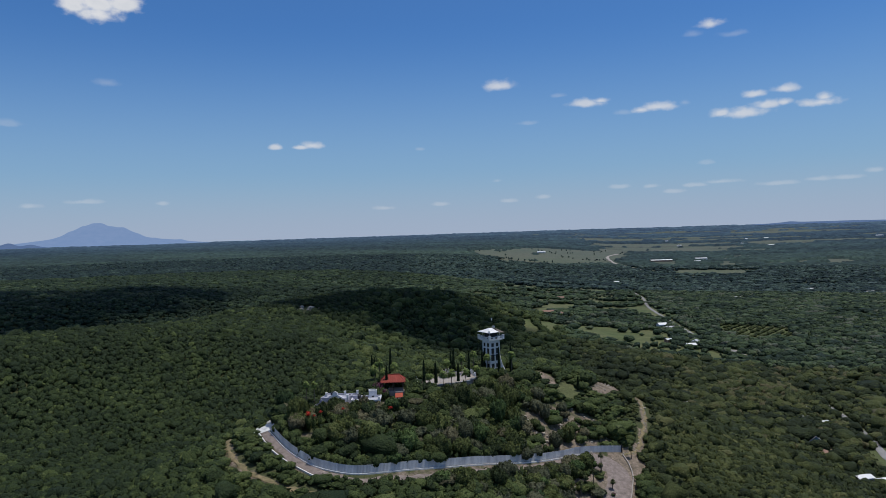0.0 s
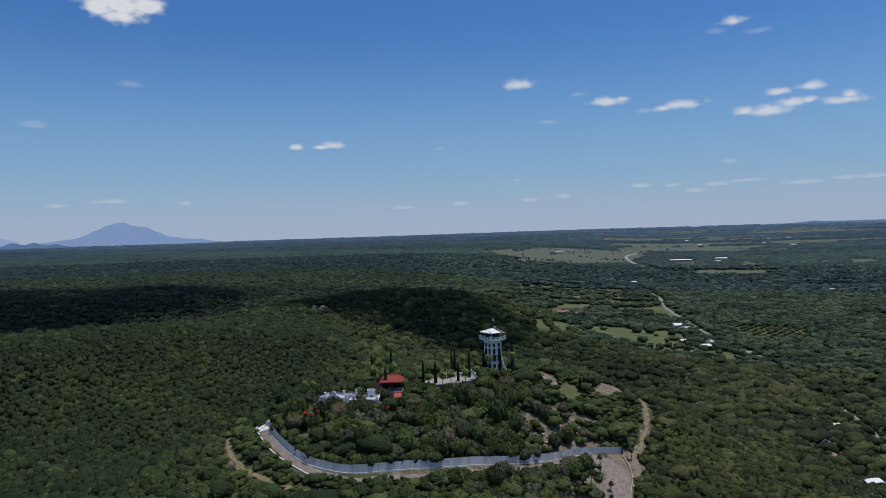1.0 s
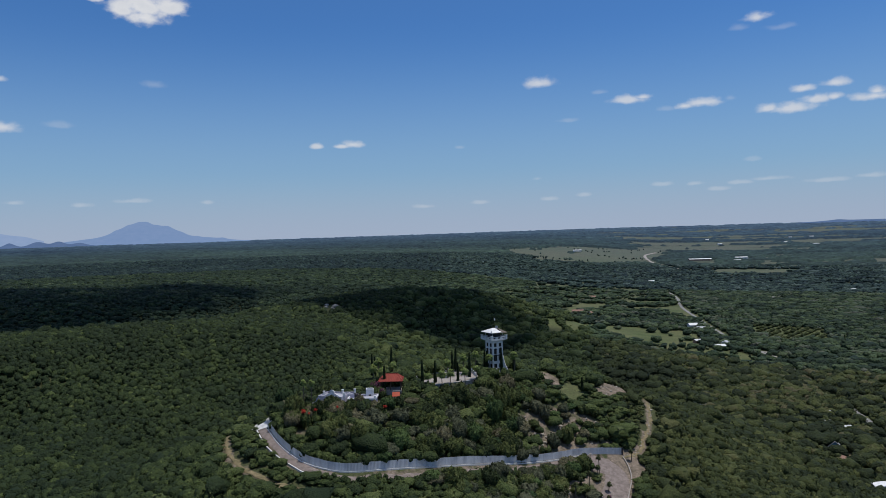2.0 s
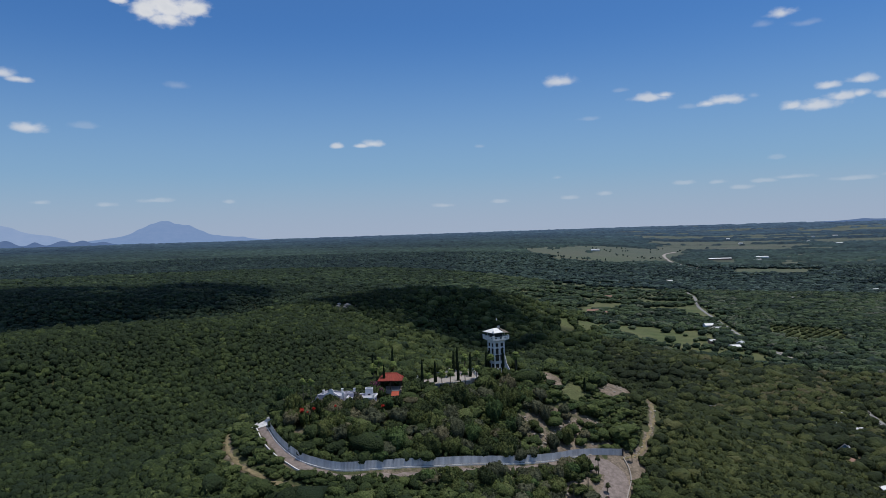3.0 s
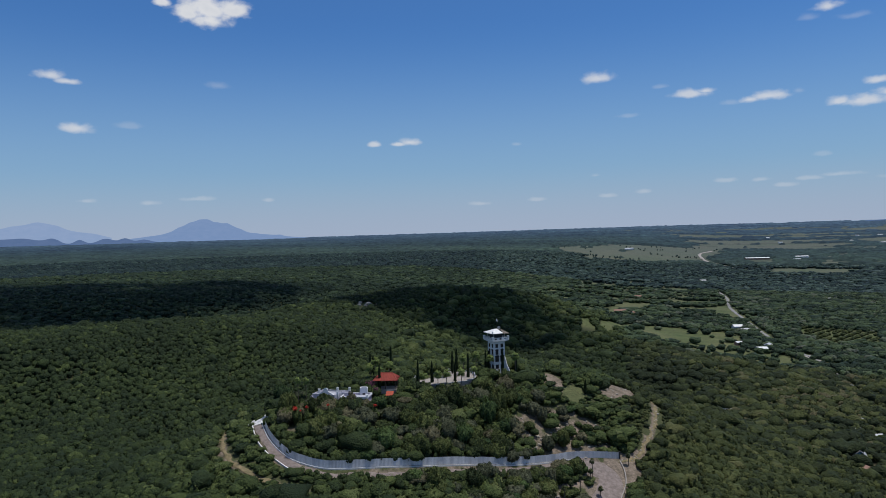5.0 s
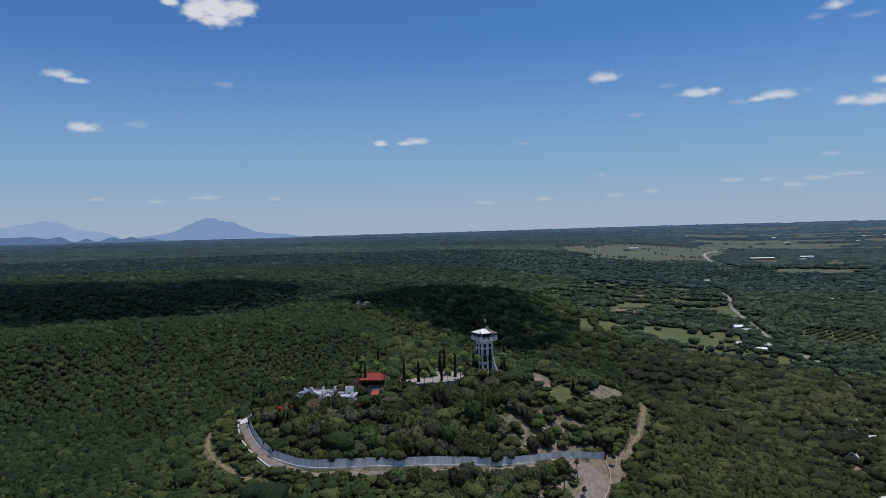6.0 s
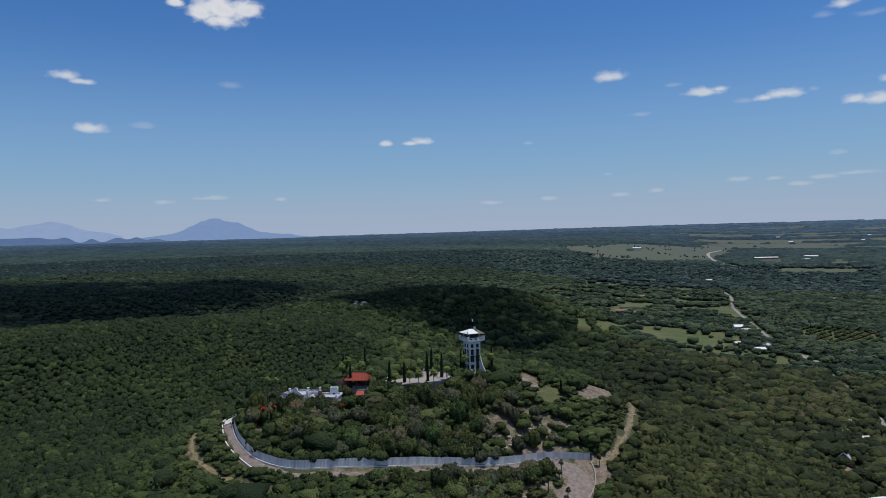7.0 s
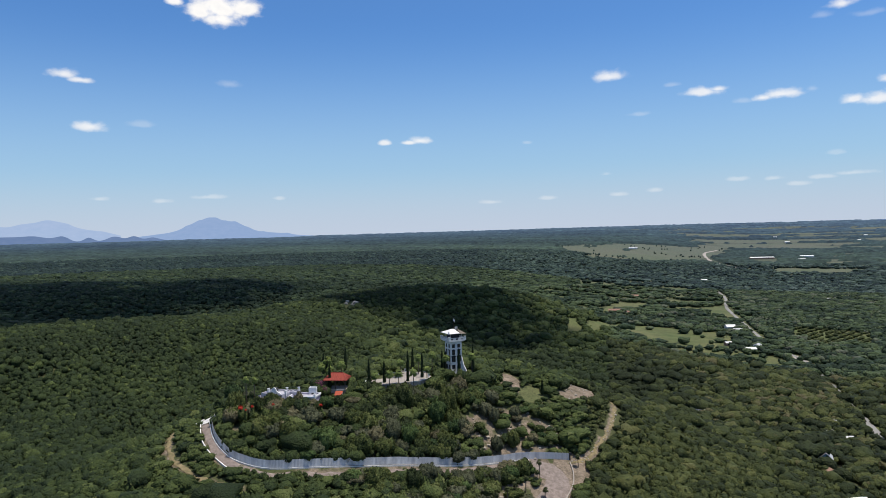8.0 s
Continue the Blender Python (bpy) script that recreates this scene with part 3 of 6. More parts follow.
def cleared(x, y, wide=0.0):
    """How open the land is: 0 wooded, 1 kept clear."""
    out = far_from(LOOP, x, y) < 1.5 + wide * 0.4 + 4.4 * (x > 48) + 0.4 * (x < -30)
    out |= far_from(FENCE, x, y) < 1.0 + wide * 0.7
    out |= np.hypot(x - 63, y - 246) < 4.2 + wide
    out |= (x > 38) & (x < 62) & (far_from(FENCE, x, y) < 5.0) & (far_from(LOOP, x, y) < 6)
    out |= far_from(PATH_R, x, y) < 1.9 + wide * 0.6
    out |= far_from(TRACK_L, x, y) < 1.3 + wide * 0.5
    out |= far_from(HIGHWAY, x, y) < 4.4 + wide * 0.5 + 0.6 * ((y > 680) & (y < 1150)) + 4.2 * (y < 338) - 2.2 * ((y > 338) & (y < 640))
    out |= far_from(BYROAD, x, y) < 8.0 + wide
    out |= far_from(FARM_TRACK, x, y) < 1.8 + wide * 0.5
    for poly in FIELDS + [GREEN, BARE, YARD, DIRT]:
        out |= inside_rough(poly, x, y)
    out |= inside(PLAZA, x, y)
    for cx, cy, hx, hy in PADS:
        out |= (np.abs(x - cx) < hx + wide * 0.5) & (np.abs(y - cy) < hy + wide * 0.5)
    for hx, hy, hr in HOMES:
        out |= np.hypot(x - hx, y - hy) < hr + wide * 0.5
    return out


# ---- mesh helpers ----
def mesh_arrays(name, V, T, material, smooth=False, normals=None, **attributes):
    """A mesh object of triangles or quads from arrays, with one number per vertex for each attribute."""
    V, T = np.asarray(V, np.float32), np.asarray(T, np.int32)
    n, k = T.shape
    me = bpy.data.meshes.new(name)
    me.vertices.add(len(V))
    me.vertices.foreach_set("co", V.ravel())
    me.loops.add(n * k)
    me.loops.foreach_set("vertex_index", T.ravel())
    me.polygons.add(n)
    me.polygons.foreach_set("loop_start", np.arange(0, n * k, k, dtype=np.int32))
    me.polygons.foreach_set("use_smooth", np.full(n, smooth))
    me.update(calc_edges=True)
    for key, values in attributes.items():
        me.attributes.new(key, "FLOAT", "POINT").data.foreach_set("value", np.asarray(values, np.float32))
    if normals is not None:
        me.attributes.new("custom_normal", "FLOAT_VECTOR", "POINT").data.foreach_set("vector", np.asarray(normals, np.float32).ravel())
    me.materials.append(material)
    return new(name, me)


class Shape:
    """Vertices and faces gathered into one mesh."""

    def __init__(self):
        self.v, self.f = [], []

    def add(self, verts, faces):
        n = len(self.v)
        self.v += [tuple(p) for p in verts]
        self.f += [tuple(i + n for i in q) for q in faces]
        return self

    def box(self, c, s, turn=0.0, top=1.0):
        """A box with its centre and sizes; top: how far it tapers."""
        ca, sa = math.cos(radians(turn)), math.sin(radians(turn))
        pts = []
        for z, k in ((-0.5, 1.0), (0.5, top)):
            for x, y in ((-0.5, -0.5), (0.5, -0.5), (0.5, 0.5), (-0.5, 0.5)):
                px, py = x * s[0] * k, y * s[1] * k
                pts.append((c[0] + px * ca - py * sa, c[1] + px * sa + py * ca, c[2] + z * s[2]))
        return self.add(pts, [(3, 2, 1, 0), (4, 5, 6, 7), (0, 1, 5, 4), (1, 2, 6, 5), (2, 3, 7, 6), (3, 0, 4, 7)])

    def tube(self, path, radii, n=8):
        """A round bar along a path of points, closed at both ends."""
        verts, faces = [], []
        for k, p in enumerate(path):
            a = Vector(path[min(k + 1, len(path) - 1)]) - Vector(path[max(k - 1, 0)])
            side = a.cross(Vector((0.3, 1, 0.1))).normalized()
            up = a.cross(side).normalized()
            for i in range(n):
                w = 2 * math.pi * i / n
                verts.append(Vector(p) + radii[k] * (math.cos(w) * side + math.sin(w) * up))
        for k in range(len(path) - 1):
            for i in range(n):
                j = (i + 1) % n
                faces.append((k * n + i, k * n + j, (k + 1) * n + j, (k + 1) * n + i))
        m = len(path) - 1
        faces += [tuple(range(n))[::-1], tuple(m * n + i for i in range(n))]
        return self.add(verts, faces)

    def prism(self, outline, a, b, axis="z"):
        """An outline in the plan (axis z) or in elevation x, z (axis y), drawn out from a to b."""
        n = len(outline)
        put = (lambda p, d: (p[0], p[1], d)) if axis == "z" else (lambda p, d: (p[0], d, p[1]))
        verts = [put(p, a) for p in outline] + [put(p, b) for p in outline]
        faces = [tuple(range(n))[::-1], tuple(range(n, 2 * n))]
        faces += [(i, (i + 1) % n, n + (i + 1) % n, n + i) for i in range(n)]
        return self.add(verts, faces)

    def wall(self, at, turn, width, height, thick, holes=()):
        """A wall with openings through it: its foot's middle, outside facing local -y after the turn. holes: x0, x1, z0, z1."""
        xs = sorted({-width / 2, width / 2, *(v for h in holes for v in h[:2])})
        zs = sorted({0.0, height, *(v for h in holes for v in h[2:])})
        ca, sa = math.cos(radians(turn)), math.sin(radians(turn))
        for x0, x1 in zip(xs[:-1], xs[1:]):
            for z0, z1 in zip(zs[:-1], zs[1:]):
                mx, mz = (x0 + x1) / 2, (z0 + z1) / 2
                if any(h[0] < mx < h[1] and h[2] < mz < h[3] for h in holes):
                    continue
                self.box((at[0] + mx * ca - thick / 2 * sa, at[1] + mx * sa + thick / 2 * ca, at[2] + mz), (x1 - x0, thick, z1 - z0), turn)
        return self


def thing(name, x, y, z, turn, label, category, group="", kind=""):
    ob = new(name)
    ob.empty_display_size = 0.5
    ob.matrix_basis = pose(x, y, z, 0, 0, turn)
    return tagged(ob, label, category, group, kind)


def part(name, shape, material, parent, label="", smooth=False):
    """One mesh under a thing or a part, in its parent's own coordinates."""
    me = bpy.data.meshes.new(name)
    me.from_pydata(shape.v, [], shape.f)
    me.materials.append(material)
    if smooth:
        me.polygons.foreach_set("use_smooth", [True] * len(me.polygons))
    me.update()
    ob = new(name, me)
    ob.parent = parent
    return tagged(ob, label) if label else ob


def solid(name, shape, material, label, category, kind="", group=""):
    ob = part(name, shape, material, None)
    return tagged(ob, label, category, group, kind)


def valley(x, y):
    """1 on the valley floor, 0 on the hills."""
    low = np.clip((34 - land(x, y)) / 16, 0, 1)
    far_low = np.clip((x - 0.2 * y) / 150, 0, 1) * (np.hypot(x, y) > 1500)
    return np.maximum(low, far_low) * np.clip((np.hypot(x, y) - 260) / 120, 0, 1)


def glade(x, y):
    """Small meadows between the valley woods, long across the view."""
    patch = soft_noise(x * 0.5, y, 34, 8) * 0.55 + soft_noise(x * 0.6, y, 130, 9) * 0.45
    farmland = (x > 80) & (x < 330) & (y > 870) & (y < 1320)
    patch = np.where(farmland, 0.55 * soft_noise(x * 0.45, y, 17, 61) + 0.25 * soft_noise(x, y, 7, 62) + 0.2 * patch, patch)
    return (valley(x, y) > 0.5) & (patch < np.where(farmland, 0.5, np.where(y > 1400, 0.24, 0.33))) & (y > 560) & ((x < 300) | (y > 1350))


# ---- ground: one sheet to the horizon ----
def build_ground():
    turn = np.radians(np.concatenate([np.arange(-48, 40.1, 0.55), np.arange(46, 307, 6.0)]))
    rings = [0.0, 30.0, 60, 90, 120, 150]
    while rings[-1] < FAR_R:
        r = rings[-1]
        rings.append(r + (2.8 if r < 340 else max(2.8, r * 0.0125)))
    rings[-1] = FAR_R + 20
    R, A = np.meshgrid(np.array(rings), turn, indexing="ij")
    x, y = EYE_X + R * np.sin(A), R * np.cos(A)
    z = land(x, y)
    nr, na = R.shape
    i, j = np.meshgrid(np.arange(nr - 1), np.arange(na), indexing="ij")
    j2 = (j + 1) % na
    quads = np.stack([i * na + j, i * na + j2, (i + 1) * na + j2, (i + 1) * na + j], -1).reshape(-1, 4)[:, ::-1]
    xf, yf = x.ravel(), y.ravel()
    grass = np.zeros(xf.shape)
    for poly in FIELDS + [GREEN]:
        grass[inside_rough(poly, xf, yf)] = 1
    grass[glade(xf, yf)] = 0.8
    grass = np.maximum(grass, 0.9 * (far_from(HIGHWAY, xf, yf) < 6))
    bare = np.zeros(xf.shape)
    for poly, v in ((BARE, 1.0), (YARD, 1.0), (DIRT, 1.0), (SCREE, 0.57), (BANK, 0.6)):
        bare[inside(poly, xf, yf)] = v
    bare = np.maximum(bare, 0.55 * (far_from(TRACK_L, xf, yf) < 2.0))
    bare = np.maximum(bare, 0.7 * (far_from(PATH_R, xf, yf) < 1.6))
    bare = np.maximum(bare, 0.85 * (np.hypot(xf - 64.5, yf - 250) < 9.5))
    bare = np.maximum(bare, np.where(xf > 34, 1.0, 0.6) * (far_from(LOOP, xf, yf) < np.where(xf > 38, 6.0, 2.6)))
    dry = (((xf - 4) / 60) ** 2 + ((yf - 226) / 28) ** 2 < 1) & (land(xf, yf) > 36)
    bare = np.maximum(bare, 0.44 * dry)
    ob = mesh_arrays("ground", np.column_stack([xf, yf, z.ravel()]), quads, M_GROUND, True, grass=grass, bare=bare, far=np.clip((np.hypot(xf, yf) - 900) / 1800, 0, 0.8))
    tagged(ob, "wooded hill country with meadows and dry stony earth", "ground", kind="structure")


def ribbon(name, line, width, lift, material, label, category, wobble=0.0):
    """A road laid over the land, a little crowned, with uneven edges."""
    rng = np.random.default_rng(len(line))
    rows = []
    for k, off in enumerate((-0.5, -0.3, 0.0, 0.3, 0.5)):
        w = off * width + (rng.normal(0, wobble, len(line)) if abs(off) == 0.5 else 0)
        g = np.gradient(line, axis=0)
        g /= np.hypot(g[:, 0], g[:, 1])[:, None]
        q = line + np.column_stack([g[:, 1], -g[:, 0]]) * np.reshape(w, (-1, 1) if np.ndim(w) else ())
        rows.append(np.column_stack([q, land(q[:, 0], q[:, 1]) + lift * (1.0 if abs(off) < 0.4 else 0.35)]))
    V = np.stack(rows, 1).reshape(-1, 3)
    n = len(line)
    i, j = np.meshgrid(np.arange(n - 1), np.arange(4), indexing="ij")
    quads = np.stack([i * 5 + j, i * 5 + j + 1, (i + 1) * 5 + j + 1, (i + 1) * 5 + j], -1).reshape(-1, 4)
    ob = mesh_arrays(name, V, quads, material, True)
    return tagged(ob, label, category, kind="structure")


ROAD_W = 2.9 + 5.1 * np.clip((LOOP[:, 0] - 38) / 12, 0, 1) + 0.2 * np.clip((-30 - LOOP[:, 0]) / 8, 0, 1)
build_ground()
ribbon("road_loop", LOOP, ROAD_W, 0.14, M_GRAVEL, "pinkish gravel drive round the hilltop compound", "road", 0.25)
ribbon("footpath", PATH_R, 1.2, 0.12, M_TRACK, "stony footpath climbing through scrub", "path", 0.5)
ribbon("dirt_track", TRACK_L, 1.5, 0.12, M_TRACK, "dry earth track below the drive", "path", 0.6)
ribbon("road_valley", HIGHWAY, 4.2, 0.5, M_ASPHALT, "pale asphalt country road along the valley", "road", 0.3)
ribbon("farm_track", FARM_TRACK, 2.0, 0.12, M_TRACK, "pale stony farm track past a small house", "path", 0.4)
ribbon("yard", smooth_line([(258, 624), (261, 640), (265, 657)], 4.0), 10.0, 0.3, M_PAVING, "pale concrete yard beside the country road", "yard", 0.6)
ribbon("road_far", BYROAD, 8.0, 1.2, M_PAVING, "pale earth road bending beside far meadows", "road", 1.0)


# ---- woods ----
def ball(sub):
    """The corners and faces of a round solid, each face once or more divided."""
    bm = bmesh.new()
    bmesh.ops.create_icosphere(bm, subdivisions=sub, radius=1.0)
    V = np.array([v.co[:] for v in bm.verts])
    T = np.array([[v.index for v in f.verts] for f in bm.faces])
    bm.free()
    return V, T


BALL1, BALL2 = ball(1), ball(2)


def dome(rings, n, low=-0.5):
    """Directions over the upper part of a round solid, in staggered rings from the top down, and their faces."""
    V, T = [(0.0, 0.0, 1.0)], []
    for k in range(1, rings + 1):
        z = math.cos(k / rings * math.acos(low))
        r = math.sqrt(1 - z * z)
        V += [(r * math.cos(6.2832 * (i + 0.5 * k) / n), r * math.sin(6.2832 * (i + 0.5 * k) / n), z) for i in range(n)]
    T += [(0, 1 + i, 1 + (i + 1) % n) for i in range(n)]
    for k in range(rings - 1):
        p, q = 1 + k * n, 1 + (k + 1) * n
        for i in range(n):
            j = (i + 1) % n
            T += [(p + i, q + i, p + j), (p + j, q + i, q + j)]
    return np.array(V), np.array(T)


def crown_shape(rng, core, lobes, tufts, size, spread=0.62, rough=0.09, sky=0.22):
    """A crown one metre in radius and one high: rounded boughs grown together, with leaf tufts standing out of them."""
    W, T = core
    order = np.arange(lobes)
    d = spread * np.sqrt((order + 0.3) / lobes)
    a = order * 2.4 + rng.uniform(0, 6.28) + rng.normal(0, 0.25, lobes)
    middle = np.column_stack([d * np.cos(a), d * np.sin(a), 0.64 - 0.42 * d ** 2 + rng.normal(0, 0.05, lobes)])
    reach = rng.uniform(0.26, 0.42, lobes) * (7 / lobes) ** 0.22
    shade = rng.normal(0, 0.08, lobes)
    hub = np.array((0, 0, 0.3))

    def skin(way):
        far = np.full((len(way), lobes), 0.42)
        for k, (m, r) in enumerate(zip(middle - hub, reach)):
            b = way @ m
            disc = b * b - (m @ m - r * r)
            far[:, k] = np.where(disc > 0, b + np.sqrt(np.maximum(disc, 0)), 0.42)
        return far.max(1), far.argmax(1)

    far, own = skin(W)
    body = W * (far * (1 + rng.normal(0, rough, len(W))))[:, None] + hub
    side = np.cross(body[T[:, 1]] - body[T[:, 0]], body[T[:, 2]] - body[T[:, 0]])
    turned = np.zeros(body.shape)
    for k in range(3):
        np.add.at(turned, T[:, k], side)
    turned /= np.linalg.norm(turned, axis=1)[:, None] + 1e-9
    # a vertex of a bough leans its shading to the bough's own roundness
    puff = body - middle[own]
    puff /= np.linalg.norm(puff, axis=1)[:, None]
    turned = turned * 0.5 + puff * 0.5 + (0, 0, sky)
    way = rng.normal(0, 1, (tufts, 3))
    way[:, 2] = np.abs(way[:, 2]) * 1.1 - 0.25
    way /= np.linalg.norm(way, axis=1)[:, None]
    far, which = skin(way)
    at = way * (far * rng.uniform(0.97, 1.1, tufts))[:, None] + hub
    out = at - middle[which]
    out /= np.linalg.norm(out, axis=1)[:, None]
    lean = out + rng.normal(0, 0.45, way.shape)
    lean /= np.linalg.norm(lean, axis=1)[:, None]
    over = np.cross(lean, rng.normal(0, 1, way.shape))
    over /= np.linalg.norm(over, axis=1)[:, None]
    across = np.cross(lean, over)
    s = (size * rng.uniform(0.6, 1.3, tufts))[:, None]
    tri = np.stack([at + over * s, at - over * s * 0.5 + across * s * 0.85, at - over * s * 0.5 - across * s * 0.85], 1).reshape(-1, 3)
    verts = np.vstack([body, tri])
    faces = np.vstack([T, len(body) + np.arange(3 * tufts).reshape(-1, 3)])
    lift = np.concatenate([shade[own], np.repeat(shade[which] + rng.normal(0.05, 0.2, tufts), 3)])
    turned = np.vstack([turned, np.repeat(out + lean * 0.3 + (0, 0, sky), 3, axis=0)])
    turned /= np.linalg.norm(turned, axis=1)[:, None]
    return verts, faces, lift, turned


WEDGE = (-46.0, 38.0)


def scatter_below(cell, r1, seed):
    """Plan points all round, under the flight and behind it."""
    rng = np.random.default_rng(seed)
    x, y = np.meshgrid(np.arange(EYE_X - r1, EYE_X + r1, cell), np.arange(-r1, r1, cell))
    x, y = (x + rng.uniform(-0.45, 0.45, x.shape) * cell).ravel(), (y + rng.uniform(-0.45, 0.45, y.shape) * cell).ravel()
    r, a = np.hypot(x - EYE_X, y), np.degrees(np.arctan2(x - EYE_X, y))
    keep = (r < r1) & ((r < 165) | (a < WEDGE[0]) | (a > WEDGE[1]))
    return x[keep], y[keep], rng


def scatter(cell, r0, r1, seed):
    """Plan points about a cell apart, between two distances from the flight's middle."""
    rng = np.random.default_rng(seed)
    xs, ys = np.arange(EYE_X - r1 * 0.74, EYE_X + r1 * 0.64, cell), np.arange(r0 * 0.66, r1, cell * 0.92)
    x, y = np.meshgrid(xs, ys)
    x[1::2] += cell / 2
    x, y = (x + rng.uniform(-0.42, 0.42, x.shape) * cell).ravel(), (y + rng.uniform(-0.42, 0.42, y.shape) * cell).ravel()
    r, a = np.hypot(x - EYE_X, y), np.degrees(np.arctan2(x - EYE_X, y))
    keep = (r >= r0) & (r < r1) & (a > WEDGE[0]) & (a < WEDGE[1])
    return x[keep], y[keep], rng


def below_drive(x, y):
    """Nearness to the downhill side of the drive, where only low growth stands."""
    d = far_from(LOOP[:-14], x, y)
    lower = land(x, y) < np.interp(x, FENCE[:, 0], land(FENCE[:, 0], FENCE[:, 1])) - 0.2
    return np.where(lower, np.clip((d - 2) / 7, 0, 1), 1.0)


def low_growth(x, y):
    """How tall the trees may grow: low along paths, clearings and the fronts of the buildings."""
    low = 0.4 + 0.6 * below_drive(x, y)
    low = np.where((x > -24) & (x < 40), np.maximum(low, 0.8), low)
    for line, reach in ((PATH_R, 7.0), (TRACK_L, 6.0)):
        low = np.minimum(low, np.clip(0.35 + 0.65 * far_from(line, x, y) / reach, 0, 1))
    for x0, x1, y0, y1, k in ((-15, 3, 236, 262, 0.62), (3, 13, 246, 258, 0.8), (-46, -20, 215, 228, 1.0), (-24, -9, 226, 240, 0.6), (36, 52, 212, 238, 0.45), (24, 56, 240, 268, 0.9), (34, 76, 258, 288, 0.6), (8, 26, 262, 278, 0.55), (-52, -18, 236, 246, 0.55)):
        low = np.where((x > x0) & (x < x1) & (y > y0) & (y < y1), np.minimum(low, k), low)
    return low


def shoulder(x, y):
    """The long shoulder ridge, where the scrub is low and even."""
    return (x < -72) & (np.hypot(x - EYE_X, y) < 480)


def growth(x, y, rng, cell):
    """Radius, height and tint of the trees at these points, by slope, soil and chance, with regional light in the tint.
    """
    n = len(x)
    v = valley(x, y)
    patch = soft_noise(x, y, 38, 3) * 0.6 + soft_noise(x, y, 13, 4) * 0.4
    big = np.exp(rng.normal(0, 0.36, n)) * (0.85 + 0.35 * patch + 0.3 * v * (rng.random(n) < 0.3))
    even = np.clip((-60 - x) / 30, 0, 1) * (1 - v)
    R = cell * (1.04 - 0.05 * even - 0.1 * v) * np.where(even > 0.5, big ** 0.7, big)
    h = np.clip(R * rng.uniform(0.62, 1.0, n) * (1 + 0.06 * v) + 0.7, 1.5, 7.5)
    h = h * (0.78 if cell > 4 else 1.0)
    low = low_growth(x, y)
    R, h = R * (0.65 + 0.35 * low), h * low
    # Light painted into the tint: brighter knoll, shaded left shoulder.
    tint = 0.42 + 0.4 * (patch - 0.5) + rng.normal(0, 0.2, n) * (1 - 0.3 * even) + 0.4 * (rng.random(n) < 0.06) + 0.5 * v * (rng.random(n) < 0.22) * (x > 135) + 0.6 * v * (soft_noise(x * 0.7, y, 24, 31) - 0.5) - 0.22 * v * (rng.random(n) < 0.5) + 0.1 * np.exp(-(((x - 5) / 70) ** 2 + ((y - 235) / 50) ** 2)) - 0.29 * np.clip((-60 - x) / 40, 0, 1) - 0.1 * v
    return R, h, tint


def woods(name, x, y, R, h, tint, shapes, rng, label, material=M_LEAF):
    """Many trees in one mesh, each a turned and scaled crown on the ground."""
    z = land(x, y)
    pick = rng.integers(0, len(shapes), len(x))
    turn = rng.uniform(0, 2 * math.pi, len(x))
    VV, TT, QQ, NN, base = [], [], [], [], 0
    for k, (V, T, lift, turned) in enumerate(shapes):
        m = np.nonzero(pick == k)[0]
        c, s = np.cos(turn[m])[:, None], np.sin(turn[m])[:, None]
        px = (V[:, 0] * c - V[:, 1] * s) * R[m][:, None] + x[m][:, None]
        py = (V[:, 0] * s + V[:, 1] * c) * R[m][:, None] + y[m][:, None]
        pz = V[:, 2] * h[m][:, None] + z[m][:, None] - 0.1
        VV.append(np.stack([px, py, pz], -1).reshape(-1, 3))
        TT.append((T[None] + (base + np.arange(len(m)) * len(V))[:, None, None]).reshape(-1, 3))
        NN.append(np.stack([turned[:, 0] * c - turned[:, 1] * s, turned[:, 0] * s + turned[:, 1] * c, turned[:, 2] + 0 * c], -1).reshape(-1, 3))
        QQ.append((tint[m][:, None] + lift[None]).ravel())
        base += len(m) * len(V)
    ob = mesh_arrays(name, np.vstack(VV), np.vstack(TT), material, True, np.vstack(NN), tint=np.concatenate(QQ))
    return tagged(ob, label, "woodland", kind="stuff")


def tree_model(name, rng, shape, lean, material):
    """A small tree: a forked trunk and its crown, one metre in crown radius and in height."""
    base = new(name)
    wood = Shape()
    wood.tube([(0, 0, -0.06), (0.03, 0.02, 0.2), (0.06 + lean, 0.05, 0.5)], [0.055, 0.042, 0.02], 6)
    for k in range(3):
        a = k * 2.1 + lean * 9
        wood.tube([(0.03, 0.02, 0.2), (0.25 * math.cos(a), 0.25 * math.sin(a), 0.42), (0.42 * math.cos(a), 0.42 * math.sin(a), 0.62)], [0.032, 0.022, 0.01], 5)
    part("trunk", wood, M_BARK, base)
    V, T, lift, turned = shape
    crown = mesh_arrays("crown", V, T, material, True, turned, tint=lift + 0.47)
    crown.parent = base
    return base


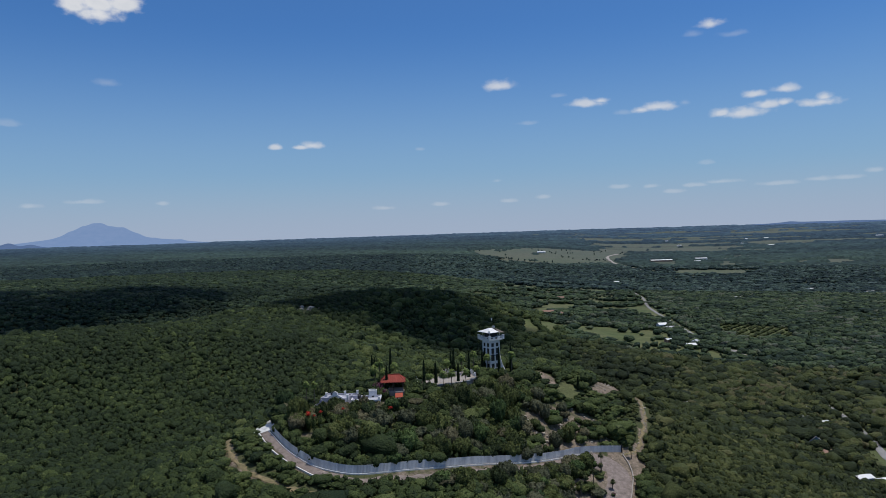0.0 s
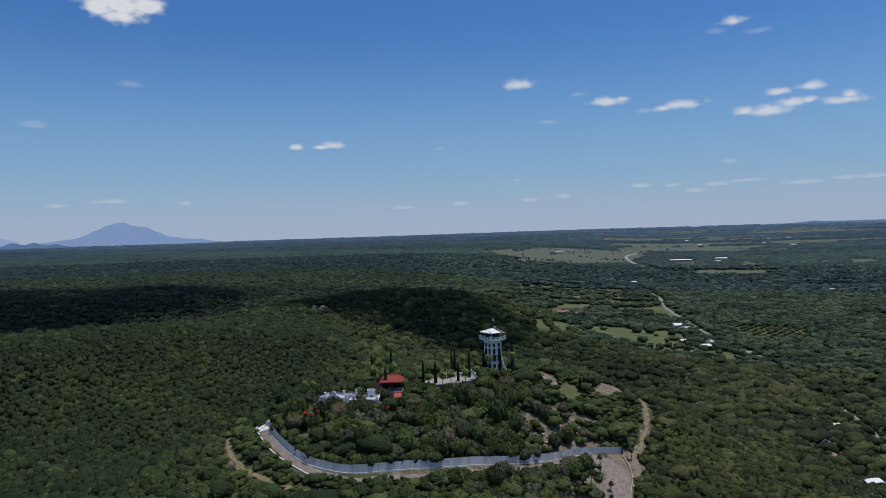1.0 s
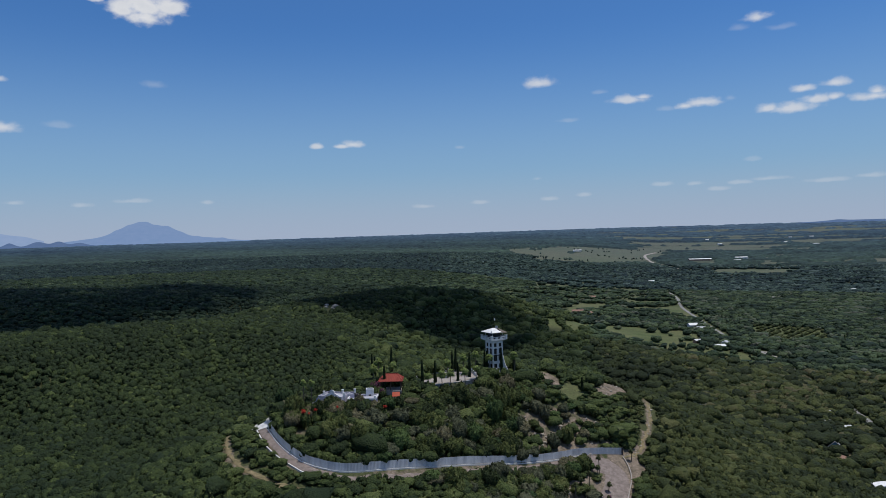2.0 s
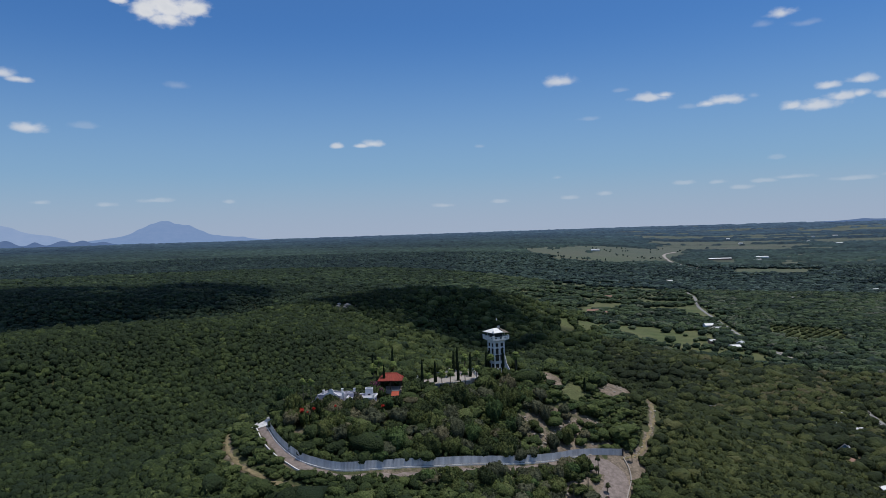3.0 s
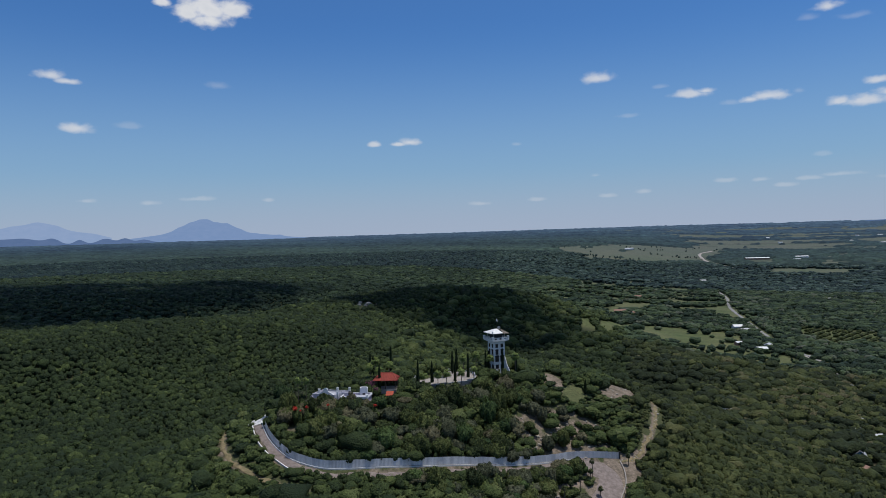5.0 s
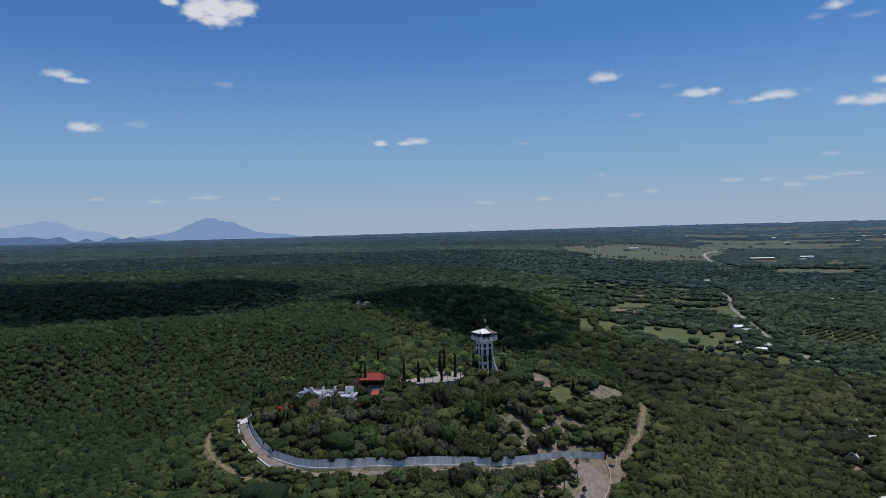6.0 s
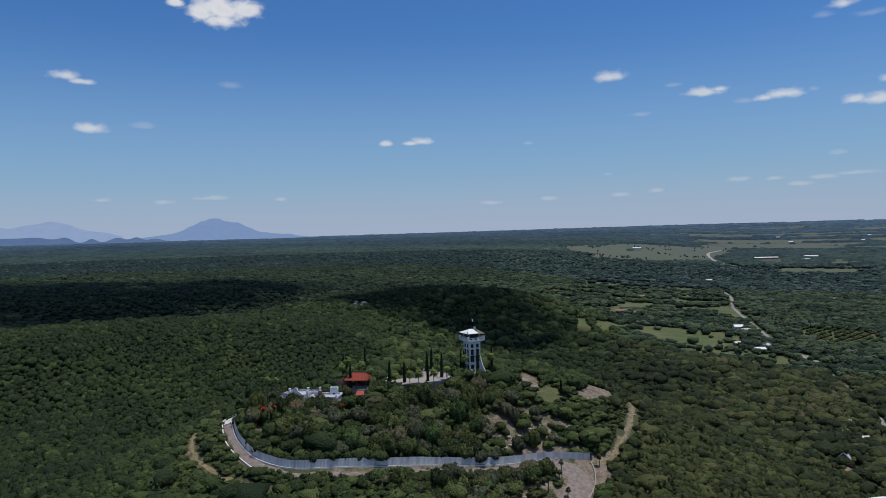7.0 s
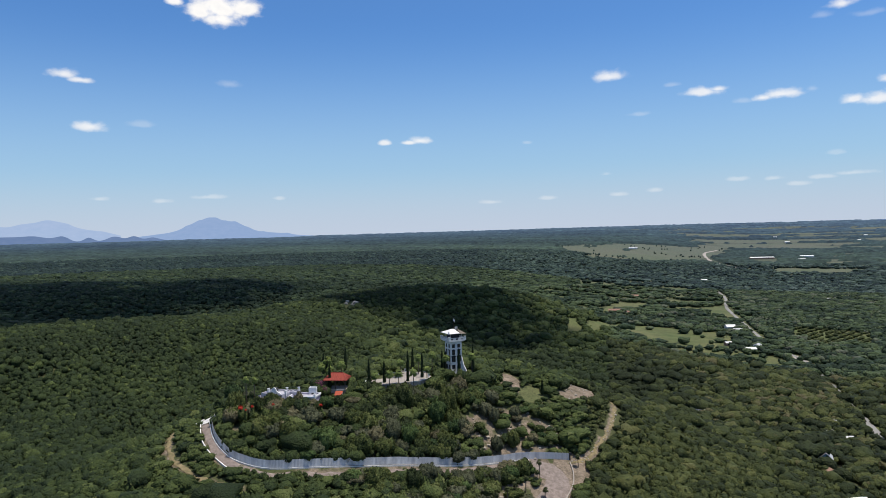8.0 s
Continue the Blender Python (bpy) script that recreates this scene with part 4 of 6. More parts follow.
def build_woods():
    rng = np.random.default_rng(11)
    fine = [crown_shape(rng, dome(4, 8), 6, 22, 0.15) for _ in range(9)]
    stately = [crown_shape(rng, dome(9, 17), 15, 430, 0.11) for _ in range(9)]
    middle = [crown_shape(rng, dome(3, 7), 5, 9, 0.18) for _ in range(8)]
    coarse = [crown_shape(rng, dome(3, 6), 4, 3, 0.22) for _ in range(8)]

    x, y, rng = scatter(2.25, 165, 345, 21)
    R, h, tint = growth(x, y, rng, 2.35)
    keep = ~cleared(x, y, 1.0) & ~shoulder(x, y)
    sparse = inside(SCREE, x, y) | inside(BANK, x, y)
    keep &= ~(sparse & (rng.random(len(x)) < np.where(inside(BANK, x, y), np.where(x > 36, 0.7, 0.5), 0.72)))
    x, y, R, h, tint = (q[keep] for q in (x, y, R, h, tint))
    # a hedge of scrub along the lower edge of the drive
    g = np.gradient(LOOP, axis=0)
    g /= np.hypot(g[:, 0], g[:, 1])[:, None]
    for off, tall, x0, x1 in ((1.75, 2.6, -32, 47), (3.1, 3.3, -30, 46), (4.6, 3.8, -9, 45), (6.2, 3.8, -6, 42)):
        q = (LOOP + np.column_stack([g[:, 1], -g[:, 0]]) * off)[(LOOP[:, 0] > x0) & (LOOP[:, 0] < x1) & (LOOP[:, 1] > np.where(LOOP[:, 0] > 5, 212, 190))]
        q = q + rng.normal(0, 0.45, q.shape)
        n = len(q)
        x, y = np.concatenate([x, q[:, 0]]), np.concatenate([y, q[:, 1]])
        R, h = np.concatenate([R, rng.uniform(1.1, 1.9, n)]), np.concatenate([h, tall * rng.uniform(0.55, 1.1, n) * np.where(q[:, 0] < -5, 0.9, 1.0)])
        tint = np.concatenate([tint, rng.normal(0.38, 0.16, n)])
    # bushes leaning over the fence from above
    q = aside(FENCE, -1.7)
    q = q[(q[:, 0] > -52) & (q[:, 0] < 36)] + rng.normal(0, 0.4, (int(((q[:, 0] > -52) & (q[:, 0] < 36)).sum()), 2))
    q = q[rng.random(len(q)) < 0.75]
    x, y = np.concatenate([x, q[:, 0]]), np.concatenate([y, q[:, 1]])
    R, h, tint = np.concatenate([R, rng.uniform(1.1, 2.1, len(q))]), np.concatenate([h, rng.uniform(2.0, 4.0, len(q))]), np.concatenate([tint, rng.normal(0.42, 0.16, len(q))])
    for line, tall, wide in (([(11, 270), (15, 270.5), (20, 271.5), (23, 274)], 4.2, 1.8), ([(-24.5, 237.6), (-21.5, 238.0)], 4.4, 1.5), ([(-15.2, 238.2), (-13.5, 241), (-14, 245)], 4.6, 1.6), ([(-44, 225.4), (-36, 225.6), (-28, 226.0), (-21, 227.0), (-15.5, 232.8)], 4.0, 1.5), ([(-13.5, 244), (-6, 246.2), (1, 249.4), (8, 253.2), (12, 258)], 3.9, 1.5), ([(-46, 221.5), (-38, 222.6), (-30, 223.4), (-22, 224.6)], 4.6, 1.7), ([(-24.5, 238.4), (-23.2, 237.2)], 4.6, 1.4)):
        q = smooth_line(line, 1.25)
        n = len(q)
        q = q + rng.normal(0, 0.5, q.shape)
        x, y = np.concatenate([x, q[:, 0]]), np.concatenate([y, q[:, 1]])
        R, h = np.concatenate([R, wide * rng.uniform(0.6, 1.2, n)]), np.concatenate([h, tall * rng.uniform(0.5, 1.15, n)])
        tint = np.concatenate([tint, rng.normal(0.42, 0.15, n)])
    # trees of the compound's own slope stand singly
    own = (((x - 2) / 58) ** 2 + ((y - 236) / 34) ** 2 < 1) & (far_from(FENCE, x, y) < 28) & (rng.random(len(x)) < 0.85) & ~inside(SCREE, x, y)
    own = np.nonzero(own)[0]
    stony = np.nonzero(inside(SCREE, x, y) & (far_from(FENCE, x, y) > 3))[0]
    first = np.concatenate([rng.permutation(own)[:245], np.random.default_rng(5).permutation(stony)[:20]])
    stout = rng.uniform(1.3, 2.1, len(first))
    R[first] = np.minimum(R[first] * stout, np.where(inside(SCREE, x[first], y[first]), 2.3, 3.5))
    uphill = y[first] > np.interp(x[first], FENCE[:, 0], FENCE[:, 1]) + 3
    garden = (x[first] > -46) & (x[first] < -8) & (y[first] > 214)
    h[first] *= np.where(garden, 0.38 + 0.48 * stout, np.where(uphill, 0.62 + 0.62 * stout, 0.5 + 0.5 * stout))
    models = [tree_model("tree", np.random.default_rng(40 + k), stately[k], 0.03 * k, M_DRY if k == 6 else M_SAGE if k in (2, 5) else M_FRESH if k == 3 else M_TREE) for k in range(7)]
    kinds = ("rounded dark green thornscrub tree on the hill slope", "broad olive green thornscrub tree on the hill slope", "low spreading grey-green scrub tree on the hill slope")
    used = set()
    for i in first:
        m = int(rng.integers(0, 6)) if rng.random() > (0.3 if -45 < x[i] < -18 and 214 < y[i] < 229 else 0.28 if x[i] > 20 and y[i] > 236 else 0.05) else 6
        where = Matrix.LocRotScale((x[i], y[i], land1(x[i], y[i])), Euler((0, 0, rng.uniform(0, 6.28))), None)
        if m in used:
            ob = copy_thing(models[m], where)
        else:
            ob = models[m]
            used.add(m)
            ob.matrix_basis = where
        ob.scale = (R[i] * 1.08, R[i] * 1.08, h[i] * 1.08)
        tagged(ob, kinds[m % 3] if m < 6 else "bare grey-brown dry tree on the hill slope", "tree", "trees of the hilltop slope")
    rest = np.ones(len(x), bool)
    rest[first] = False
    rest &= x <= 66
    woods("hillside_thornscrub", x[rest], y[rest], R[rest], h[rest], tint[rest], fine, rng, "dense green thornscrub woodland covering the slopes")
    x, y, rng = scatter(1.85, 165, 345, 30)
    R, h, tint = growth(x, y, rng, 1.75)
    keep = ~cleared(x, y, 0.8) & (x > 66)
    woods("lower_slope_thornscrub", *(q[keep] for q in (x, y, R, h, tint - 0.08)), middle, rng, "green thornscrub woodland on the lower slope", M_SLOPE)

    small = [crown_shape(rng, dome(3, 7), 5, 10, 0.18) for _ in range(9)]
    x, y, rng = scatter(2.38, 165, 480, 27)
    R, h, tint = growth(x, y, rng, 2.3)
    keep = ~cleared(x, y, 1.0) & shoulder(x, y)
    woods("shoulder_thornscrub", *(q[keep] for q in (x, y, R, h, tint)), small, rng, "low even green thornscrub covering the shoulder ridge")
    ample = [crown_shape(rng, dome(4, 9), 8, 18, 0.13) for _ in range(8)]
    x, y, rng = scatter(3.1, 345, 700, 22)
    R, h, tint = growth(x, y, rng, 2.95)
    keep = ~cleared(x, y, 1.0) & ~shoulder(x, y) & (x <= 78 + 0.09 * (y - 345))
    woods("ridge_woodland", *(q[keep] for q in (x, y, R, h, tint)), middle, rng, "green thornscrub woodland on the ridges and hills")
    x, y, rng = scatter(3.05, 345, 610, 28)
    R, h, tint = growth(x, y, rng, 2.8)
    keep = ~cleared(x, y, 1.0) & ~shoulder(x, y) & (x > 78 + 0.09 * (y - 345))
    broad = R > 3.9
    woods("valley_woodland", *(q[keep & ~broad] for q in (x, y, R, h, tint)), middle, rng, "olive green thornscrub woodland of the valley floor", M_VALLEY)
    woods("valley_trees", *(q[keep & broad] for q in (x, y, R, h, tint)), ample, rng, "broad round-crowned green trees of the valley floor", M_VALLEY)
    x, y, rng = scatter(5.2, 610, 960, 23)
    R, h, tint = growth(x, y, rng, 4.7)
    near_hill = (np.hypot(x - EYE_X, y) < 700) & (x <= 78 + 0.09 * (y - 345))
    gaps = glade(x, y) & (rng.random(len(x)) < 0.8)
    lone = cleared(x, y) & (rng.random(len(x)) < np.where(y > 900, 0.3, 0.016)) & (far_from(HIGHWAY, x, y) > 8)
    keep = ((~cleared(x, y, 1.0) & ~gaps) | lone) & ~near_hill
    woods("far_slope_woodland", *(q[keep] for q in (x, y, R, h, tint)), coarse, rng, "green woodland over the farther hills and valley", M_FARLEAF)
    under = [crown_shape(rng, dome(6, 10), 10, 70, 0.1) for _ in range(8)]
    x, y, rng = scatter_below(4.0, 62, 29)
    R, h, tint = growth(x, y, rng, 4.0)
    keep = ~cleared(x, y, 1.0)
    woods("slope_thornscrub", *(q[keep] for q in (x, y, R, h, tint)), under, rng, "green thornscrub trees on the slope under the flight")
    x, y, rng = scatter_below(6.6, 215, 25)
    R, h, tint = growth(x, y, rng, 6.4)
    near = np.hypot(x - EYE_X, y)
    keep = ~cleared(x, y, 1.0) & (near >= 62)
    woods("near_thornscrub", *(q[keep & (near < 110)] for q in (x, y, R, h, tint)), fine, rng, "green thornscrub trees on the near slope")
    woods("foreground_thornscrub", *(q[keep & (near >= 110)] for q in (x, y, R, h, tint)), coarse, rng, "green thornscrub woodland on the near slopes")
    x, y, rng = scatter(6.6, 960, 1310, 24)
    R, h, tint = growth(x, y, rng, 6.0)
    specks = [crown_shape(rng, dome(2, 6), 3, 2, 0.26) for _ in range(8)]
    keep = ~cleared(x, y, 1.0) & ~glade(x, y) | (cleared(x, y) & (rng.random(len(x)) < 0.3) & (far_from(HIGHWAY, x, y) > 8))
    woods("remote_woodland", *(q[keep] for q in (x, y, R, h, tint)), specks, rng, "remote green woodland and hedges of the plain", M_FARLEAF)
    x, y, rng = scatter(10.8, 1310, 1920, 26)
    R, h, tint = growth(x, y, rng, 8.2)
    dots = [crown_shape(rng, dome(2, 5), 3, 1, 0.3) for _ in range(8)]
    keep = ~cleared(x, y, 1.0) & ~glade(x, y)
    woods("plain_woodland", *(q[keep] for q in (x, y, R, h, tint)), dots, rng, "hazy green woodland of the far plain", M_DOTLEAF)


def build_meadow_trees():
    """Lone trees and hedgerows standing about the wide far meadow."""
    x, y, rng = scatter(17.0, 1650, 2600, 33)
    row = np.abs(soft_noise(x * 0.4, y, 90, 34) - 0.5) < 0.06
    keep = inside(FIELDS[1], x, y) & (rng.random(len(x)) < np.where(row, 0.35, 0.012)) & (far_from(BYROAD, x, y) > 12)
    x, y = x[keep], y[keep]
    n = len(x)
    shapes = [crown_shape(rng, dome(4, 7), 4, 3, 0.22) for _ in range(4)]
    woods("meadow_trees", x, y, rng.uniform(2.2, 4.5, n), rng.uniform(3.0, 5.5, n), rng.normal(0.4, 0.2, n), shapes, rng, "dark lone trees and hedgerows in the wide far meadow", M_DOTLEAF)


def build_orchard():
    """Fruit trees in straight rows on grass."""
    rng = np.random.default_rng(77)
    u, v = np.meshgrid(np.arange(0, 150, 5.5), np.arange(-80, 90, 9.0))
    u, v = (u + rng.normal(0, 0.6, u.shape)).ravel(), (v + rng.normal(0, 0.5, v.shape)).ravel()
    c, w = math.cos(radians(52)), math.sin(radians(52))
    x, y = 285 + u * c + v * w, 712 + u * w - v * c
    keep = inside(ORCHARD, x, y) & (rng.random(len(x)) < 0.9)
    x, y = x[keep], y[keep]
    n = len(x)
    shapes = [crown_shape(rng, dome(4, 8), 5, 6, 0.18) for _ in range(5)]
    woods("orchard_trees", x, y, rng.uniform(2.4, 3.6, n), rng.uniform(2.6, 4.0, n), rng.normal(0.4, 0.15, n), shapes, rng, "rows of dark green orchard trees on grass", M_VALLEY)


def build_far_canopy():
    """Woods too far off to tell the trees apart: a sheet of crowns over the land, open where meadows lie."""
    turn = np.radians(np.arange(WEDGE[0], WEDGE[1] + 0.05, 0.15))
    rings = [1880.0]
    while rings[-1] < FAR_R:
        rings.append(rings[-1] * 1.0072)
    R, A = np.meshgrid(np.array(rings), turn, indexing="ij")
    rng = np.random.default_rng(5)
    R = R + rng.uniform(-0.35, 0.35, R.shape) * R * 0.004
    x, y = EYE_X + R * np.sin(A), R * np.cos(A)
    x, y, R = x.ravel(), y.ravel(), R.ravel()
    size = np.where(R < 1500, 8.0, np.where(R < 2500, 13.0, 26.0))
    best, mark = np.full(x.shape, 9.0), np.zeros(x.shape)
    u, v = x / size, y / size
    i, j = np.floor(u), np.floor(v)
    for di in (-1, 0, 1):
        for dj in (-1, 0, 1):
            a, b = i + di, j + dj
            q = np.sin(a * 127.1 + b * 311.7) * 43758.5453
            w = np.sin(a * 269.5 + b * 183.3) * 43758.5453
            q, w = q - np.floor(q), w - np.floor(w)
            d = np.hypot(a + q - u, b + w - v)
            mark = np.where(d < best, q * 0.5 + w * 0.5, mark)
            best = np.minimum(best, d)
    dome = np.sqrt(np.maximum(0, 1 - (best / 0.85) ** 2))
    z = land(x, y) + 0.4 + (1.6 + 3.0 * mark + 3.2 * soft_noise(x, y, 55, 12)) * dome * np.clip(size / 8, 1, 1.25)
    open_land = cleared(x, y)
    open_land |= glade(x, y)
    open_land &= ~((R > 1500) & (soft_noise(x, y * 0.5, 26, 15) > 0.8) & (far_from(BYROAD, x, y) > 12))
    nr, na = len(rings), len(turn)
    # the wood's edge comes down to the ground
    wide = open_land.reshape(nr, na).copy()
    rim = wide.copy()
    rim[0] = True
    rim[1:] |= wide[:-1]
    rim[:-1] |= wide[1:]
    rim[:, 1:] |= wide[:, :-1]
    rim[:, :-1] |= wide[:, 1:]
    rim[1:, 1:] |= wide[:-1, :-1]
    rim[1:, :-1] |= wide[:-1, 1:]
    rim[:-1, 1:] |= wide[1:, :-1]
    rim[:-1, :-1] |= wide[1:, 1:]
    z = np.where(rim.ravel(), land(x, y) - 0.3, z)
    i, j = np.meshgrid(np.arange(nr - 1), np.arange(na - 1), indexing="ij")
    quads = np.stack([i * na + j, (i + 1) * na + j, (i + 1) * na + j + 1, i * na + j + 1], -1).reshape(-1, 4)
    quads = quads[~open_land[quads].any(1)]
    used = np.zeros(len(x), bool)
    used[quads] = True
    index = np.cumsum(used) - 1
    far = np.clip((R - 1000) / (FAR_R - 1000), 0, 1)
    # tint drops where the crown sheet dips, which paints the gaps dark
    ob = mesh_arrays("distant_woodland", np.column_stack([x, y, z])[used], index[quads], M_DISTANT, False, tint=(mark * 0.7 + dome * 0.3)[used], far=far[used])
    tagged(ob, "distant woodland painted blue-green with haze, stretching to the horizon", "woodland", kind="stuff")


# ---- mountains on the horizon ----
def mountain(name, bearing, peaks, near, deep, material, label):
    """A range far away: its crest is a sum of rounded peaks (bearing offset, half width, elevation, all in degrees)."""
    span = np.arange(-9, 9.01, 0.15)
    crest = sum(e * np.exp(-np.abs((span - o) / w) ** 1.7) for o, w, e in peaks)
    crest = crest * (1 + 0.06 * (soft_noise(span * 10, span * 0, 6, 2) - 0.5))
    keep = crest > 0.004
    span, crest = span[keep], crest[keep]
    V = []
    for t, k in ((0.0, 0.0), (0.35, 0.45), (0.7, 0.85), (1.0, 1.0), (1.25, 0.5)):
        r = near + t * deep
        a = np.radians(bearing + span)
        rough = 1 + 0.1 * (soft_noise(span * 7 + t * 31, span * 3 + t * 17, 3, 5) - 0.5) * (k < 1)
        V.append(np.column_stack([EYE_X + r * np.sin(a), r * np.cos(a), 108 + (12 * np.clip(crest / 0.2, 0, 1) + r * np.tan(np.radians(crest))) * k * rough]))
    n = len(span)
    i, j = np.meshgrid(np.arange(4), np.arange(n - 1), indexing="ij")
    quads = np.stack([i * n + j, (i + 1) * n + j, (i + 1) * n + j + 1, i * n + j + 1], -1).reshape(-1, 4)
    ob = mesh_arrays(name, np.vstack(V), quads, material, True)
    return tagged(ob, label, "mountain", kind="structure")


build_woods()
build_meadow_trees()
build_orchard()
build_far_canopy()
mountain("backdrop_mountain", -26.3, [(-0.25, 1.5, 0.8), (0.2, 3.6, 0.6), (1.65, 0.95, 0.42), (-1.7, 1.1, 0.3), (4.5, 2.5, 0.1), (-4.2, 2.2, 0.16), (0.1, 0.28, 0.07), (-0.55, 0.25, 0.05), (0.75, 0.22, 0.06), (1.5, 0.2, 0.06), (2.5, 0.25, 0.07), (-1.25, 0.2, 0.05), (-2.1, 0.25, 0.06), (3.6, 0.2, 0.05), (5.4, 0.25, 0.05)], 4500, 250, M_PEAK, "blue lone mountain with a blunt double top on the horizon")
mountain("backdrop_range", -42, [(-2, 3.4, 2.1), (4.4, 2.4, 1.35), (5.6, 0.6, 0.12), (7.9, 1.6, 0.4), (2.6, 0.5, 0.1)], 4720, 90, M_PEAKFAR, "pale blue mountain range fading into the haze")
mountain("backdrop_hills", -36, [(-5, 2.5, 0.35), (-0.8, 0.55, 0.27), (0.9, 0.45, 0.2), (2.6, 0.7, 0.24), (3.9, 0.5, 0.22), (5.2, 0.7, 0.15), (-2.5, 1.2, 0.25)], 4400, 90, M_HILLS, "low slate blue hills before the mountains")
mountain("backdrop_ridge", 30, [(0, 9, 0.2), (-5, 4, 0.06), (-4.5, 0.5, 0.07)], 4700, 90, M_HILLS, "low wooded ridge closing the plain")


# ---- clouds overhead, out of view, that shade the hollow and the hill behind ----
def cloud(x, y, width, depth, seed, high=1100.0):
    rng = np.random.default_rng(seed)
    at = SUN_WAY * (high / SUN_WAY.z)
    VV, TT, base = [], [], 0
    for _ in range(40):
        a, d = rng.uniform(0, 6.28), math.sqrt(rng.random()) * 0.8
        r = rng.uniform(0.22, 0.4)
        V, T = BALL2
        W = V * (1 + rng.normal(0, 0.05, (len(V), 1)))
        W = W * (r * width, r * depth, 45) + (d * width * math.cos(a), d * depth * math.sin(a), rng.uniform(0, 50))
        VV.append(W)
        TT.append(T + base)
        base += len(V)
    ob = mesh_arrays("cloud", np.vstack(VV) + np.array((x + at.x, y + at.y, 40 + at.z)), np.vstack(TT), M_CLOUD, True)
    return tagged(ob, "white fair-weather cloud high over the hills", "cloud", "clouds", "structure")


for cx, cy, cw, cd, seed in ((-96, 664, 155, 80, 3), (18, 606, 86, 46, 6), (-420, 630, 185, 205, 4), (-345, 822, 130, 105, 5), (-640, 765, 210, 135, 7)):
    cloud(cx, cy, cw, cd, seed)


# ---- the hilltop compound: fence, kerbs, gate apron ----
def build_fence():
    fence = thing("fence", 0, 0, 0, 0, "long white sheet-metal fence stained grey with painted pale gleams, beside the drive", "fence")
    line = FENCE
    ground = land(line[:, 0], line[:, 1])
    rng = random.Random(8)
    tall = [2.35 + 0.06 * rng.uniform(-1, 1) for _ in line]
    for k in range(len(line) - 1):
        a, b = Vector((*line[k], ground[k] + 0.06)), Vector((*line[k + 1], ground[k + 1] + 0.06))
        way = (b - a) * 0.5
        out = Vector((way.y, -way.x, 0)).normalized()
        n, s = 13, Shape()
        verts = []
        lean = rng.uniform(-0.05, 0.05)
        for i in range(n):
            p = a.lerp(b, (i + 0.02) / (n - 0.96))
            d = out * (0.045 if i % 2 else 0.0)
            up = tall[k] + 0.02 * (i % 2)
            verts += [p + d, p + d + Vector((0, 0, up)) + out * lean, p + d - out * 0.02 + Vector((0, 0, up)) + out * lean, p + d - out * 0.02]
        faces = []
        for i in range(n - 1):
            q, r = 4 * i, 4 * i + 4
            faces += [(q, r, r + 1, q + 1), (q + 1, r + 1, r + 2, q + 2), (q + 2, r + 2, r + 3, q + 3)]
        part("panel", s.add(verts, faces), M_FENCE, fence)
    for k in range(len(line)):
        post = Shape().box((line[k][0], line[k][1] + 0.09, ground[k] + 1.15), (0.1, 0.1, 2.6))
        part("post", post, M_METAL, fence)
    end = Shape().box((line[-1][0] + 0.25, line[-1][1] + 0.1, ground[-1] + 1.25), (0.45, 0.45, 2.7))
    part("end_post", end, M_DARK, fence, "dark square end post")


def kerb(line, material, wide, tall, label, name="kerb"):
    """A kerb of cast lengths, butted end to end along a line."""
    ob = thing(name, 0, 0, 0, 0, label, "kerb", kind="structure")
    for p, q in zip(line[:-1], line[1:]):
        m = (p + q) / 2
        run = float(np.hypot(*(q - p)))
        turn = math.degrees(math.atan2(q[1] - p[1], q[0] - p[0]))
        za, zb = land1(*p), land1(*q)
        s = Shape().box((0, 0, 0), (run - 0.05, wide, tall + 0.3))
        s.v = [(x, y, z + (zb - za) * x / run) for x, y, z in s.v]
        piece = part("kerb_stone", s, material, ob)
        piece.matrix_basis = pose(m[0], m[1], (za + zb) / 2 + tall / 2 - 0.05, 0, 0, turn)
    return ob


build_fence()
kerb(aside(FENCE, 0.5)[:-6], M_KERB, 0.26, 0.26, "whitewashed kerb along the foot of the fence")
kerb(aside(smooth_line([(-62.8, 226), (-55.2, 211.8), (-48.6, 203.6), (-43.4, 199.0), (-37, 194.6), (-29, 192.6)], 2.4), 0.0), M_KERB, 0.32, 0.4, "whitewashed kerb on the outer side of the drive")
kerb(smooth_line([(60.6, 250.5), (61.6, 246), (61.4, 240), (59.6, 233.5), (57.0, 226), (52.5, 217)], 2.2), M_PAVING, 0.35, 0.4, "pale stone kerb where the drive turns downhill")


